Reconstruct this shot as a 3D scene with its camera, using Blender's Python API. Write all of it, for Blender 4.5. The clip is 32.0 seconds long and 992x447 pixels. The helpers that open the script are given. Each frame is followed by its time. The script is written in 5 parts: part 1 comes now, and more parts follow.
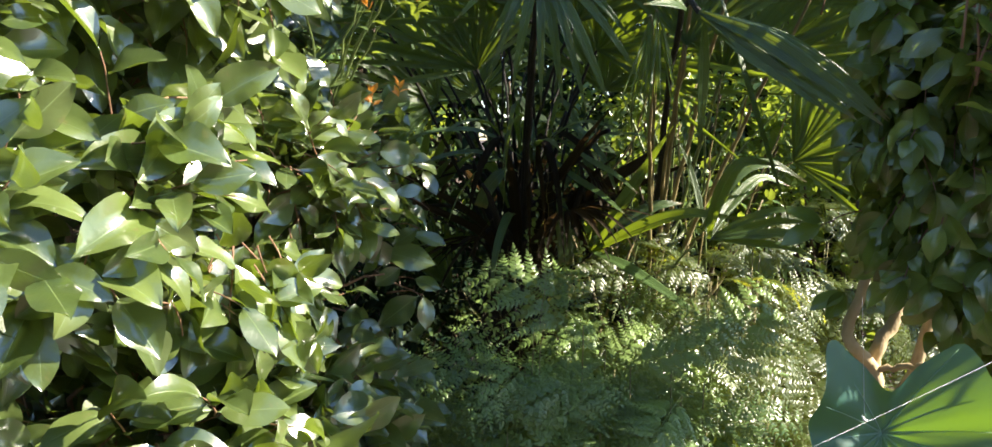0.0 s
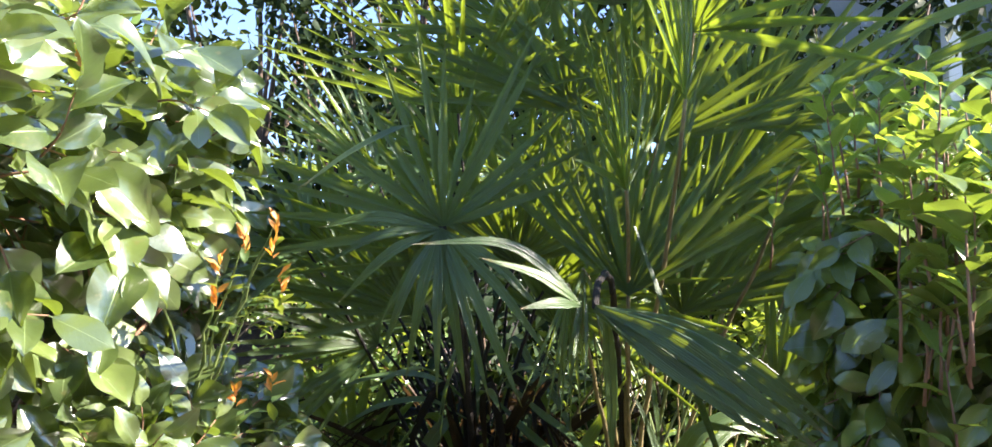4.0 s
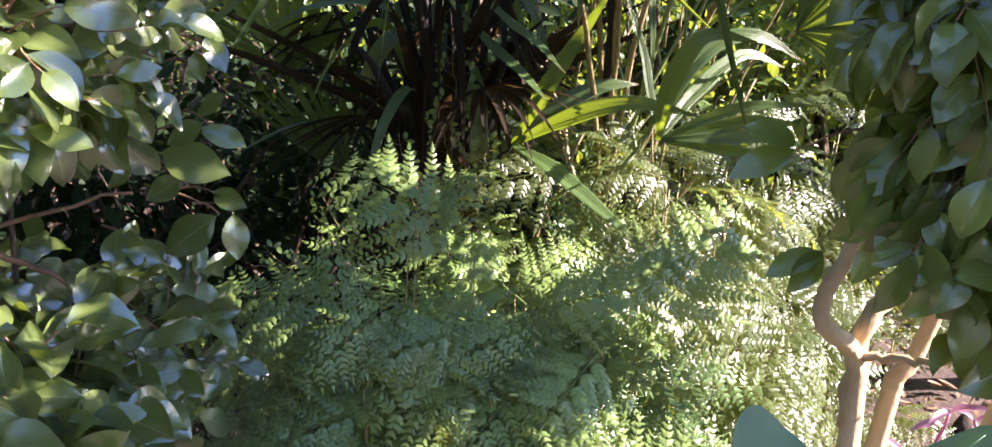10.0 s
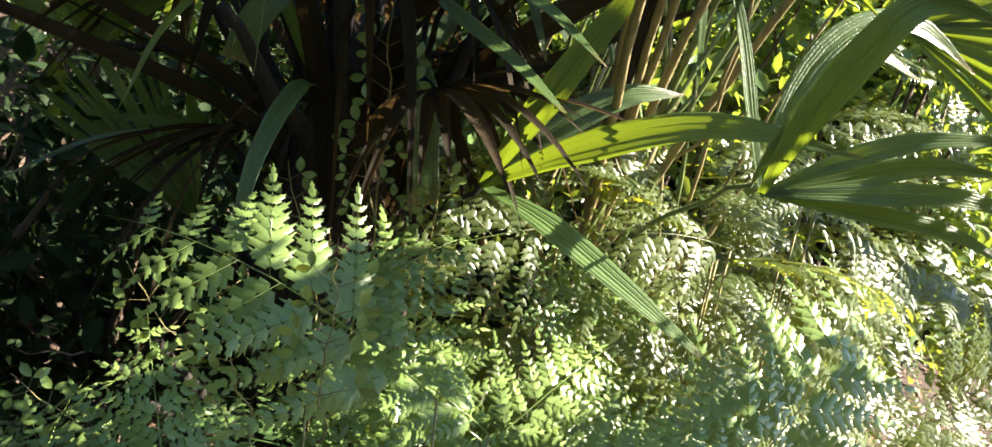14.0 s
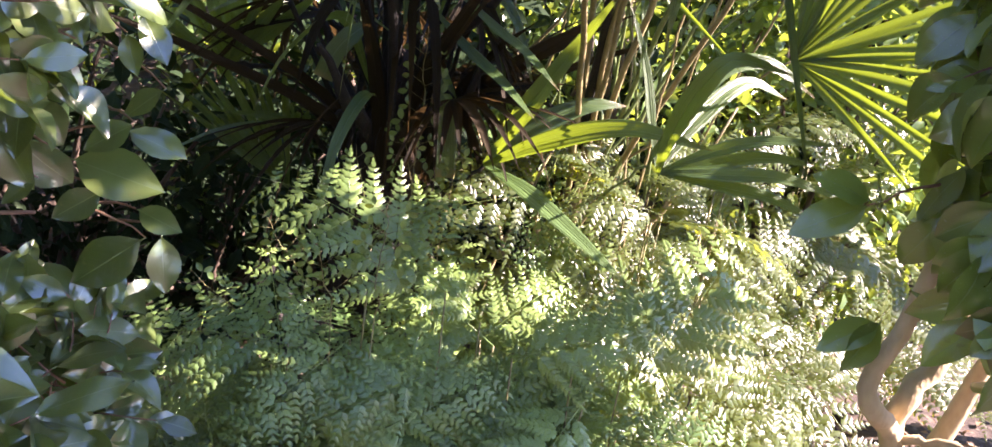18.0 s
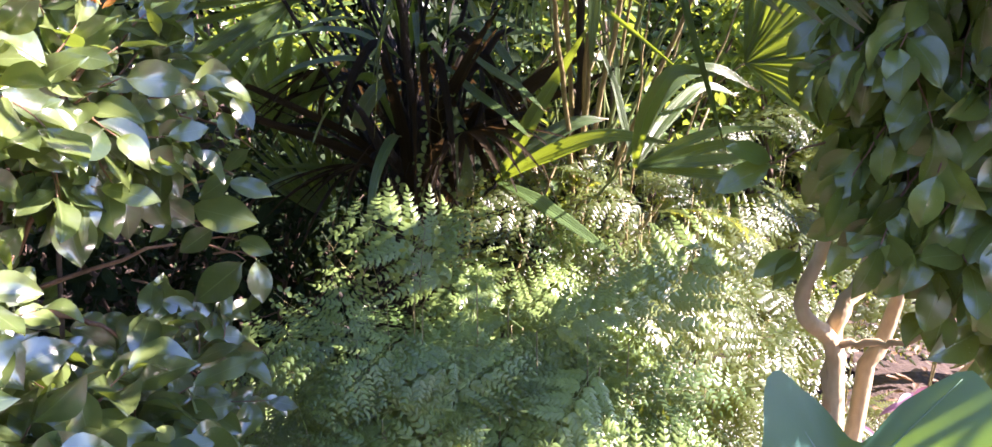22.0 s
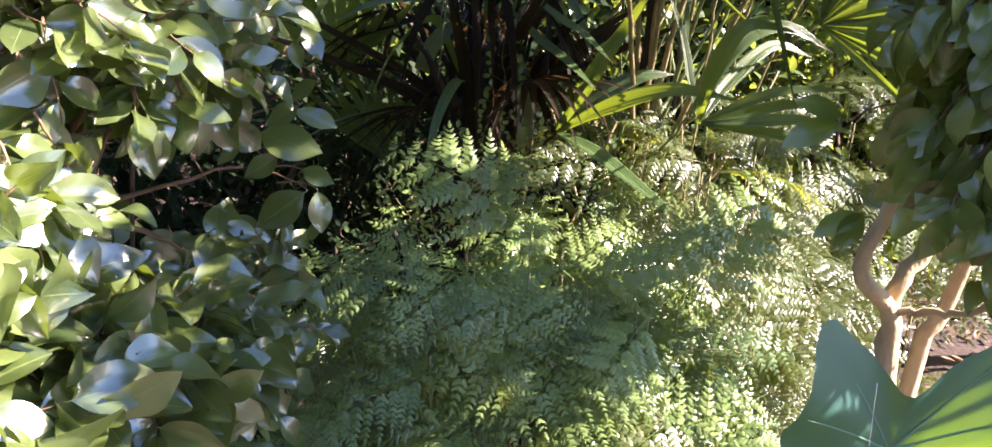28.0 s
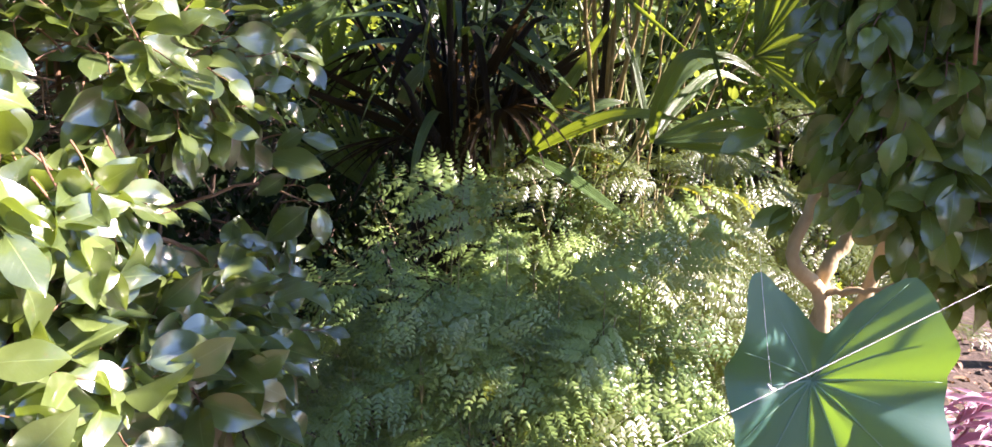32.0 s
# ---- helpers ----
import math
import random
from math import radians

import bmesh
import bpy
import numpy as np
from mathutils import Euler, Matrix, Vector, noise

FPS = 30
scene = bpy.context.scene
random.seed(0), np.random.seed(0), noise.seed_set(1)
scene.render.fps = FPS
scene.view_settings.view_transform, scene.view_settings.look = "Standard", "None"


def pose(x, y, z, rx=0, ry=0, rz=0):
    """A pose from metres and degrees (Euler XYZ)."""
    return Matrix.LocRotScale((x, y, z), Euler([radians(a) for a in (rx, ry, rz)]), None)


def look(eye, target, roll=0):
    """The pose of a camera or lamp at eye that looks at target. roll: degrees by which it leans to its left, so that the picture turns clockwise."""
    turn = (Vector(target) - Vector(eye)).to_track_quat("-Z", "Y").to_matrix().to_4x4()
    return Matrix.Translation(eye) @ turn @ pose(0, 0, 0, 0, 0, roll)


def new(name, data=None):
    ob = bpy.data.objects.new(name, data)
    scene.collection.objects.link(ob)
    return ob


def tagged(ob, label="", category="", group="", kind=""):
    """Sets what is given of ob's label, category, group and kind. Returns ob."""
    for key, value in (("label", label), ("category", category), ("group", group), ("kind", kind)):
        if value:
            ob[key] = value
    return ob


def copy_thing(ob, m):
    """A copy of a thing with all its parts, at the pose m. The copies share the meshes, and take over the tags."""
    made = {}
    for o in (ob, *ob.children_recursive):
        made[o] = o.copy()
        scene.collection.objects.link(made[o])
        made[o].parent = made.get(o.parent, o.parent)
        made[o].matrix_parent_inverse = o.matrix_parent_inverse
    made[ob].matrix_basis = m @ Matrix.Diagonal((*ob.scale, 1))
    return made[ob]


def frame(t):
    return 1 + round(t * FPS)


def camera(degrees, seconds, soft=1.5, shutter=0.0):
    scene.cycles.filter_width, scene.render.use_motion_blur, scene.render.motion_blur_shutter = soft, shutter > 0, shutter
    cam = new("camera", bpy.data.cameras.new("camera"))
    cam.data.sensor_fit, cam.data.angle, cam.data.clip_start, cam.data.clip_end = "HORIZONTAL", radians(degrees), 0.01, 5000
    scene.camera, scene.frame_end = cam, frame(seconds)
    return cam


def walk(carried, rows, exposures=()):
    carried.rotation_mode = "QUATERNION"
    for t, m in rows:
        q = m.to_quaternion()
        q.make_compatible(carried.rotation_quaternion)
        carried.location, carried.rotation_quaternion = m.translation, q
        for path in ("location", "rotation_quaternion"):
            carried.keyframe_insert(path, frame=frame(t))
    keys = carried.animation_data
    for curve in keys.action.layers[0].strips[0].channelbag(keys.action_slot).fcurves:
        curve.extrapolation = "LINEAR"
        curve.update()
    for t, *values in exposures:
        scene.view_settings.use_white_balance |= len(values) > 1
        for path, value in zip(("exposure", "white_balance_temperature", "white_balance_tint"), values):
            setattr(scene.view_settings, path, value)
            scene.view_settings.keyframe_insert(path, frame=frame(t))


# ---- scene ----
cam = camera(63.4, 32.0)
PATH = [
    (0, (0.063, -0.004, 1.323), (-0.006, 1.983, 1.112), 0.7),
    (0.5, (0.152, 0.098, 1.350), (0.086, 2.085, 1.138), 1.3),
    (1, (0.197, 0.223, 1.398), (0.137, 2.197, 1.079), 1.1),
    (1.5, (0.257, 0.233, 1.487), (0.202, 2.231, 1.405), 1.5),
    (2, (0.306, 0.205, 1.556), (0.245, 2.201, 1.674), 1.8),
    (2.5, (0.317, 0.182, 1.605), (0.235, 2.163, 1.863), 1.5),
    (4.5, (0.333, 0.271, 1.544), (0.187, 2.262, 1.663), -0.4),
    (5, (0.335, 0.284, 1.489), (0.191, 2.278, 1.465), -0.5),
    (5.5, (0.333, 0.291, 1.439), (0.199, 2.279, 1.267), -0.4),
    (6, (0.333, 0.299, 1.383), (0.219, 2.272, 1.075), -0.3),
    (6.5, (0.339, 0.295, 1.352), (0.242, 2.256, 0.968), -0.2),
    (7, (0.344, 0.282, 1.337), (0.258, 2.235, 0.913), -0.1),
    (7.5, (0.364, 0.279, 1.322), (0.284, 2.225, 0.866), 0.3),
    (8, (0.363, 0.294, 1.312), (0.291, 2.234, 0.832), 0.8),
    (8.5, (0.319, 0.355, 1.320), (0.278, 2.289, 0.811), 1.7),
    (9, (0.298, 0.403, 1.318), (0.290, 2.331, 0.786), 2.1),
    (9.5, (0.351, 0.539, 1.329), (0.350, 2.459, 0.769), 3.3),
    (10, (0.405, 0.710, 1.357), (0.285, 2.617, 0.768), 2.8),
    (10.5, (0.291, 0.887, 1.324), (0.078, 2.792, 0.754), 2.1),
    (11, (0.157, 1.111, 1.329), (-0.074, 2.985, 0.668), 1.7),
    (11.5, (0.146, 1.330, 1.248), (0.007, 3.198, 0.546), 2.9),
    (12, (0.163, 1.479, 1.203), (0.163, 3.353, 0.504), 4.6),
    (12.5, (0.203, 1.564, 1.279), (0.313, 3.495, 0.771), 5.4),
    (13, (0.220, 1.567, 1.313), (0.373, 3.506, 0.847), 4.9),
    (13.5, (0.211, 1.572, 1.279), (0.394, 3.508, 0.812), 5.4),
    (14, (0.208, 1.562, 1.218), (0.405, 3.478, 0.682), 6.8),
    (14.5, (0.208, 1.546, 1.159), (0.419, 3.421, 0.497), 9.3),
    (16.5, (0.188, 1.334, 1.194), (0.491, 3.194, 0.526), 10.9),
    (17, (0.253, 1.205, 1.314), (0.451, 3.078, 0.641), 10.2),
    (17.5, (0.238, 1.078, 1.343), (0.399, 2.974, 0.725), 9.0),
    (18, (0.254, 0.954, 1.334), (0.355, 2.871, 0.772), 7.6),
    (18.5, (0.328, 0.818, 1.350), (0.375, 2.743, 0.808), 6.3),
    (19, (0.284, 0.681, 1.365), (0.322, 2.615, 0.857), 1.9),
    (19.5, (0.207, 0.569, 1.352), (0.249, 2.511, 0.878), 0.8),
    (20, (0.200, 0.545, 1.366), (0.239, 2.489, 0.897), 0.4),
    (20.5, (0.279, 0.547, 1.383), (0.322, 2.493, 0.923), 0.2),
    (21, (0.299, 0.536, 1.382), (0.335, 2.483, 0.924), 0.2),
    (21.5, (0.297, 0.547, 1.366), (0.321, 2.492, 0.902), 0.1),
    (22, (0.285, 0.553, 1.366), (0.300, 2.494, 0.885), -0.2),
    (22.5, (0.276, 0.553, 1.373), (0.292, 2.491, 0.878), -0.1),
    (23, (0.276, 0.532, 1.377), (0.290, 2.471, 0.887), 0.1),
    (23.5, (0.279, 0.526, 1.380), (0.278, 2.465, 0.889), -0.0),
    (24, (0.279, 0.528, 1.374), (0.262, 2.467, 0.887), -0.2),
    (24.5, (0.271, 0.537, 1.365), (0.249, 2.475, 0.869), -0.5),
    (25, (0.267, 0.533, 1.371), (0.234, 2.471, 0.879), -0.6),
    (25.5, (0.261, 0.538, 1.367), (0.228, 2.475, 0.868), -0.5),
    (27.5, (0.289, 0.561, 1.342), (0.194, 2.482, 0.792), 1.7),
    (28, (0.277, 0.534, 1.330), (0.164, 2.446, 0.756), 2.4),
    (28.5, (0.219, 0.368, 1.317), (0.105, 2.283, 0.749), 2.1),
    (29, (0.198, 0.293, 1.328), (0.091, 2.226, 0.824), 1.5),
    (29.5, (0.215, 0.275, 1.318), (0.123, 2.214, 0.839), 1.3),
    (30, (0.263, 0.287, 1.317), (0.172, 2.231, 0.855), 1.1),
    (30.5, (0.268, 0.292, 1.305), (0.200, 2.238, 0.849), 0.9),
    (31, (0.267, 0.291, 1.301), (0.225, 2.237, 0.840), 0.9),
    (31.5, (0.252, 0.285, 1.313), (0.225, 2.230, 0.849), 1.0),
    (32, (0.244, 0.282, 1.306), (0.221, 2.228, 0.844), 1.3),
]
def glide(rows):
    return [(t, look(eye, target, roll)) for t, eye, target, roll in rows]


EXPOSURES = [(0.0, 2.22, 7000, 12), (1.0, 2.62, 6600, 16), (2.5, 2.82, 6600, 23), (4.5, 2.66, 6600, 19), (6.0, 3.06, 6450, 34), (7.0, 2.94, 6450, 34), (11.0, 2.94, 6500, 34), (12.0, 2.94, 7000, 33),
             (13.0, 2.94, 7000, 12), (14.0, 2.94, 7000, 14), (16.0, 2.84, 7000, 27), (17.0, 2.94, 7050, 34), (18.0, 3.29, 6650, 39), (19.0, 3.44, 6500, 41), (20.0, 3.44, 6400, 41),
             (21.0, 3.19, 6400, 40), (26.0, 3.16, 6400, 40), (28.0, 2.92, 6600, 36), (32.0, 2.86, 6600, 35)]
walk(cam, glide(PATH), EXPOSURES)

# ---- light: high sun from behind the right-hand bush, clear sky ----
SUN = Vector((0.80, -0.03, 0.60)).normalized()
world = bpy.data.worlds.new("sky")
scene.world = world
world.use_nodes = True
wn = world.node_tree.nodes
sky = wn.new("ShaderNodeTexSky")
sky.sky_type = "NISHITA"
sky.sun_disc = False
sky.sun_elevation = math.asin(SUN.z)
sky.sun_rotation = math.atan2(SUN.x, SUN.y)
sky.dust_density, sky.ozone_density = 0.0, 4.0
wn["Background"].inputs["Strength"].default_value = 0.076
world.node_tree.links.new(sky.outputs[0], wn["Background"].inputs["Color"])
sun_data = bpy.data.lights.new("sun", "SUN")
sun_data.energy, sun_data.angle, sun_data.color = 4.5, radians(0.53), (1.0, 0.94, 0.82)
sun = new("sun", sun_data)
sun.matrix_world = look(SUN * 30, (0, 0, 0))


# ---- materials ----
def nodes_of(name):
    m = bpy.data.materials.new(name)
    m.use_nodes = True
    nt = m.node_tree
    return m, nt, nt.nodes, nt.links


def math_node(nt, op, a, b=None, clamp=False):
    n = nt.nodes.new("ShaderNodeMath")
    n.operation, n.use_clamp = op, clamp
    for i, v in enumerate((a, b)):
        if v is None:
            continue
        if isinstance(v, (int, float)):
            n.inputs[i].default_value = v
        else:
            nt.links.new(v, n.inputs[i])
    return n.outputs[0]


def mix_node(nt, fac, a, b):
    n = nt.nodes.new("ShaderNodeMix")
    n.data_type = "RGBA"
    for i, v in ((0, fac), (6, a), (7, b)):
        if isinstance(v, (int, float)):
            n.inputs[i].default_value = v
        elif isinstance(v, tuple):
            n.inputs[i].default_value = (*v, 1)
        else:
            nt.links.new(v, n.inputs[i])
    return n.outputs[2]


def leaf_material(name, dark, light, vein, through_colour, share, rough, veins=9.0, slant=2.2, rib=0.07, bump=0.25,
                  stripes=0.0, spots=None, coat=0.0, tip=None, gloss=0.55, lines=0.22, whole=False):
    """Leaf: two greens that vary leaf by leaf and within a leaf, a pale midrib, side veins, gloss and light let through."""
    dark, light, vein = (tuple(c * 0.93 + 0.07 * max(k) for c in k) for k in (dark, light, vein))
    m, nt, nd, lk = nodes_of(name)
    bsdf = nd["Principled BSDF"]
    att = nd.new("ShaderNodeAttribute")
    att.attribute_name = "leafuv"
    sep = nd.new("ShaderNodeSeparateXYZ")
    lk.new(att.outputs["Vector"], sep.inputs[0])
    u, v = math_node(nt, "ABSOLUTE", sep.outputs[0]), sep.outputs[1]
    info, geo = nd.new("ShaderNodeObjectInfo"), nd.new("ShaderNodeNewGeometry")
    rnd = info.outputs["Random"] if whole else math_node(nt, "FRACT", math_node(nt, "ADD", info.outputs["Random"], geo.outputs["Random Per Island"]))
    tex = nd.new("ShaderNodeTexCoord")
    big, fine = nd.new("ShaderNodeTexNoise"), nd.new("ShaderNodeTexNoise")
    big.inputs["Scale"].default_value, fine.inputs["Scale"].default_value = 22.0, 260.0
    lk.new(tex.outputs["Object"], big.inputs["Vector"])
    lk.new(tex.outputs["Object"], fine.inputs["Vector"])
    shade = math_node(nt, "ADD", math_node(nt, "MULTIPLY", rnd, 0.65), math_node(nt, "MULTIPLY", big.outputs[0], 0.5))
    shade = math_node(nt, "SUBTRACT", shade, 0.1, True)
    col = mix_node(nt, shade, dark, light)
    ribs = math_node(nt, "SUBTRACT", 1.0, math_node(nt, "DIVIDE", u, rib), True)
    wave = math_node(nt, "SINE", math_node(nt, "MULTIPLY", math_node(nt, "SUBTRACT", math_node(nt, "MULTIPLY", v, veins),
                                                                    math_node(nt, "MULTIPLY", u, slant)), 6.2832))
    side = math_node(nt, "POWER", math_node(nt, "ADD", math_node(nt, "MULTIPLY", wave, 0.5), 0.5), 10.0)
    if stripes:
        line = math_node(nt, "SINE", math_node(nt, "MULTIPLY", sep.outputs[0], stripes))
        side = math_node(nt, "POWER", math_node(nt, "ADD", math_node(nt, "MULTIPLY", line, 0.5), 0.5), 2.0)
    mask = math_node(nt, "ADD", ribs, math_node(nt, "MULTIPLY", side, lines), True)
    col = mix_node(nt, mask, col, vein)
    if tip:
        edge = math_node(nt, "MULTIPLY", math_node(nt, "SUBTRACT", v, 0.9), 9.0, True)
        col = mix_node(nt, edge, col, tip)
    if spots:
        sp = nd.new("ShaderNodeTexNoise")
        sp.inputs["Scale"].default_value = 70.0
        lk.new(tex.outputs["Object"], sp.inputs["Vector"])
        some = math_node(nt, "MULTIPLY", math_node(nt, "SUBTRACT", sp.outputs[0], 0.66), 14.0, True)
        col = mix_node(nt, math_node(nt, "MULTIPLY", some, 0.6), col, spots)
    lk.new(col, bsdf.inputs["Base Color"])
    rr = math_node(nt, "ADD", math_node(nt, "MULTIPLY", fine.outputs[0], 0.16), rough - 0.08, True)
    lk.new(rr, bsdf.inputs["Roughness"])
    bsdf.inputs["Specular IOR Level"].default_value = gloss
    bsdf.inputs["Coat Weight"].default_value = coat
    bsdf.inputs["Coat Roughness"].default_value = 0.15
    bsdf.inputs["Coat IOR"].default_value = 1.75 if coat > 0.8 else 1.5
    relief = math_node(nt, "ADD", math_node(nt, "MULTIPLY", mask, -1.0), math_node(nt, "MULTIPLY", fine.outputs[0], 0.5))
    bp = nd.new("ShaderNodeBump")
    bp.inputs["Strength"].default_value, bp.inputs["Distance"].default_value = bump, 0.002
    lk.new(relief, bp.inputs["Height"])
    lk.new(bp.outputs[0], bsdf.inputs["Normal"])
    tr = nd.new("ShaderNodeBsdfTranslucent")
    tcol = mix_node(nt, math_node(nt, "MULTIPLY", mask, 0.5), through_colour, tuple(c * 0.55 for c in through_colour))
    lk.new(tcol, tr.inputs["Color"])
    mx = nd.new("ShaderNodeMixShader")
    mx.inputs[0].default_value = share
    lk.new(bsdf.outputs[0], mx.inputs[1])
    lk.new(tr.outputs[0], mx.inputs[2])
    lk.new(mx.outputs[0], nd["Material Output"].inputs["Surface"])
    return m


def rough_material(name, dark, light, scale, rough=0.85, bump=0.6, stretch=(1, 1, 1), fleck=None, dist=0.01):
    """Bark, soil, stone, fibre: two noises for colour and relief, with flecks where given."""
    m, nt, nd, lk = nodes_of(name)
    bsdf = nd["Principled BSDF"]
    tex, mp = nd.new("ShaderNodeTexCoord"), nd.new("ShaderNodeMapping")
    mp.inputs["Scale"].default_value = stretch
    lk.new(tex.outputs["Object"], mp.inputs["Vector"])
    a, b = nd.new("ShaderNodeTexNoise"), nd.new("ShaderNodeTexNoise")
    a.inputs["Scale"].default_value, a.inputs["Detail"].default_value = scale, 6.0
    b.inputs["Scale"].default_value, b.inputs["Detail"].default_value = scale * 9, 4.0
    lk.new(mp.outputs[0], a.inputs["Vector"])
    lk.new(mp.outputs[0], b.inputs["Vector"])
    info, geo = nd.new("ShaderNodeObjectInfo"), nd.new("ShaderNodeNewGeometry")
    rnd = math_node(nt, "FRACT", math_node(nt, "ADD", info.outputs["Random"], geo.outputs["Random Per Island"]))
    f = math_node(nt, "ADD", math_node(nt, "MULTIPLY", a.outputs[0], 1.6), math_node(nt, "MULTIPLY", b.outputs[0], 0.6))
    f = math_node(nt, "SUBTRACT", math_node(nt, "ADD", f, math_node(nt, "MULTIPLY", rnd, 0.4)), 0.85, True)
    col = mix_node(nt, f, dark, light)
    if fleck:
        v = nd.new("ShaderNodeTexVoronoi")
        v.inputs["Scale"].default_value = scale * 5
        lk.new(mp.outputs[0], v.inputs["Vector"])
        col = mix_node(nt, math_node(nt, "MULTIPLY", math_node(nt, "SUBTRACT", 0.3, v.outputs["Distance"]), 3.0, True), col, fleck)
    lk.new(col, bsdf.inputs["Base Color"])
    bsdf.inputs["Roughness"].default_value = rough
    bp = nd.new("ShaderNodeBump")
    bp.inputs["Strength"].default_value, bp.inputs["Distance"].default_value = bump, dist
    lk.new(math_node(nt, "ADD", a.outputs[0], math_node(nt, "MULTIPLY", b.outputs[0], 0.6)), bp.inputs["Height"])
    lk.new(bp.outputs[0], bsdf.inputs["Normal"])
    return m


CAMELLIA = leaf_material("camellia_leaf", (0.016, 0.040, 0.012), (0.130, 0.180, 0.040), (0.17, 0.24, 0.08), (0.38, 0.54, 0.05), 0.16, 0.32,
                         coat=1.0, gloss=1.0, lines=0.07, rib=0.045, spots=(0.14, 0.13, 0.05))
CAMELLIA_DEEP = leaf_material("camellia_dark_leaf", (0.046, 0.070, 0.014), (0.205, 0.300, 0.054), (0.16, 0.24, 0.08), (0.38, 0.54, 0.05), 0.18, 0.24,
                              coat=0.32, gloss=0.9, lines=0.07, rib=0.045, spots=(0.12, 0.10, 0.04))
YOUNG = leaf_material("young_leaf", (0.06, 0.15, 0.022), (0.18, 0.30, 0.045), (0.28, 0.36, 0.10), (0.52, 0.68, 0.06), 0.28, 0.30, gloss=0.9)
FLAME = leaf_material("flame_leaf", (0.55, 0.20, 0.03), (0.75, 0.36, 0.05), (0.6, 0.3, 0.06), (0.95, 0.42, 0.04), 0.4, 0.4)
PALM = leaf_material("palm_leaflet", (0.016, 0.050, 0.016), (0.066, 0.130, 0.028), (0.14, 0.22, 0.06), (0.40, 0.54, 0.03), 0.24, 0.36,
                     stripes=30.0, rib=0.05, bump=0.9, tip=(0.22, 0.14, 0.05), gloss=0.8, lines=0.42)
# Dry brown taken near-black: the shade of the palm's core is in the colour.
PALM_DEAD_SHADED = leaf_material("dry_palm_leaflet_shaded", (0.007, 0.006, 0.004), (0.028, 0.020, 0.011), (0.03, 0.02, 0.01), (0.24, 0.14, 0.05), 0.12, 0.6,
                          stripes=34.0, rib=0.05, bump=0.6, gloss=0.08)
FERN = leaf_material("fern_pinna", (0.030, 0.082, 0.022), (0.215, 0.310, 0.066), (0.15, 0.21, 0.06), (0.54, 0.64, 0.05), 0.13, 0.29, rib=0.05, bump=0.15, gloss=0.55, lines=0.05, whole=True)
# Sunlit copy of the same fern: backlight put in as yellower, more translucent colour.
FERN_SUNLIT = leaf_material("fern_sunlit_pinna", (0.018, 0.042, 0.010), (0.085, 0.115, 0.024), (0.14, 0.19, 0.05), (0.60, 0.62, 0.04), 0.32, 0.36, rib=0.05, bump=0.15, gloss=0.6, lines=0.05, whole=True)
EAR = leaf_material("elephant_ear_leaf", (0.022, 0.100, 0.084), (0.044, 0.138, 0.112), (0.20, 0.34, 0.22), (0.42, 0.78, 0.03), 0.30, 0.5, rib=0.0001, veins=0.0,
                    slant=0.0, bump=0.2)
EAR_VEIN = leaf_material("elephant_ear_vein", (0.11, 0.23, 0.17), (0.15, 0.29, 0.21), (0.25, 0.36, 0.2), (0.6, 0.85, 0.15), 0.3, 0.5, veins=0.0, slant=0.0, rib=0.0001)
PURPLE = leaf_material("purple_leaf", (0.12, 0.06, 0.11), (0.30, 0.18, 0.25), (0.32, 0.2, 0.28), (0.75, 0.30, 0.42), 0.30, 0.42, rib=0.04, veins=0.0, slant=0.0)
SHRUB = leaf_material("shrub_leaf", (0.030, 0.075, 0.020), (0.105, 0.180, 0.042), (0.15, 0.21, 0.07), (0.48, 0.60, 0.06), 0.28, 0.32)
# Leaf colour taken near-black to hold the shade behind the palms.
HEDGE_SHADED = leaf_material("shaded_hedge_leaf", (0.006, 0.016, 0.006), (0.018, 0.036, 0.012), (0.03, 0.05, 0.02), (0.12, 0.2, 0.03), 0.05, 0.6, gloss=0.1)
LITTER = leaf_material("dead_leaf", (0.07, 0.035, 0.02), (0.24, 0.13, 0.06), (0.2, 0.12, 0.06), (0.3, 0.15, 0.05), 0.1, 0.7)
BARK = rough_material("camellia_bark", (0.32, 0.235, 0.13), (0.64, 0.51, 0.32), 9.0, 0.8, 0.5, (1, 1, 0.5))
# Bark copy with shade put into its colour, for stems deep inside.
BARK_SHADED = rough_material("shaded_bark", (0.05, 0.035, 0.025), (0.15, 0.10, 0.07), 12.0, 0.85, 0.6, (1, 1, 0.5))
TWIG = rough_material("twig_bark", (0.13, 0.06, 0.035), (0.34, 0.19, 0.11), 30.0, 0.7, 0.4, (1, 1, 0.4))
DEADWOOD = rough_material("dead_twig", (0.10, 0.07, 0.05), (0.30, 0.22, 0.16), 30.0, 0.9, 0.4)
GREENSTEM = rough_material("green_stem", (0.10, 0.15, 0.04), (0.22, 0.27, 0.09), 25.0, 0.5, 0.2)
FERNSTEM = rough_material("fern_stem", (0.12, 0.10, 0.04), (0.30, 0.26, 0.10), 25.0, 0.6, 0.2)
PETIOLE = rough_material("palm_petiole", (0.13, 0.105, 0.045), (0.34, 0.27, 0.125), 12.0, 0.6, 0.4, (3, 3, 0.5))
PETIOLE_GREEN = rough_material("green_petiole", (0.07, 0.10, 0.03), (0.17, 0.22, 0.07), 12.0, 0.5, 0.3, (3, 3, 0.5))
# Old stalk and fibre browns carry the crown's shade as near-black colour.
PETIOLE_SHADED = rough_material("old_petiole_shaded", (0.006, 0.005, 0.004), (0.024, 0.017, 0.011), 12.0, 0.85, 0.8, (4, 4, 0.6))
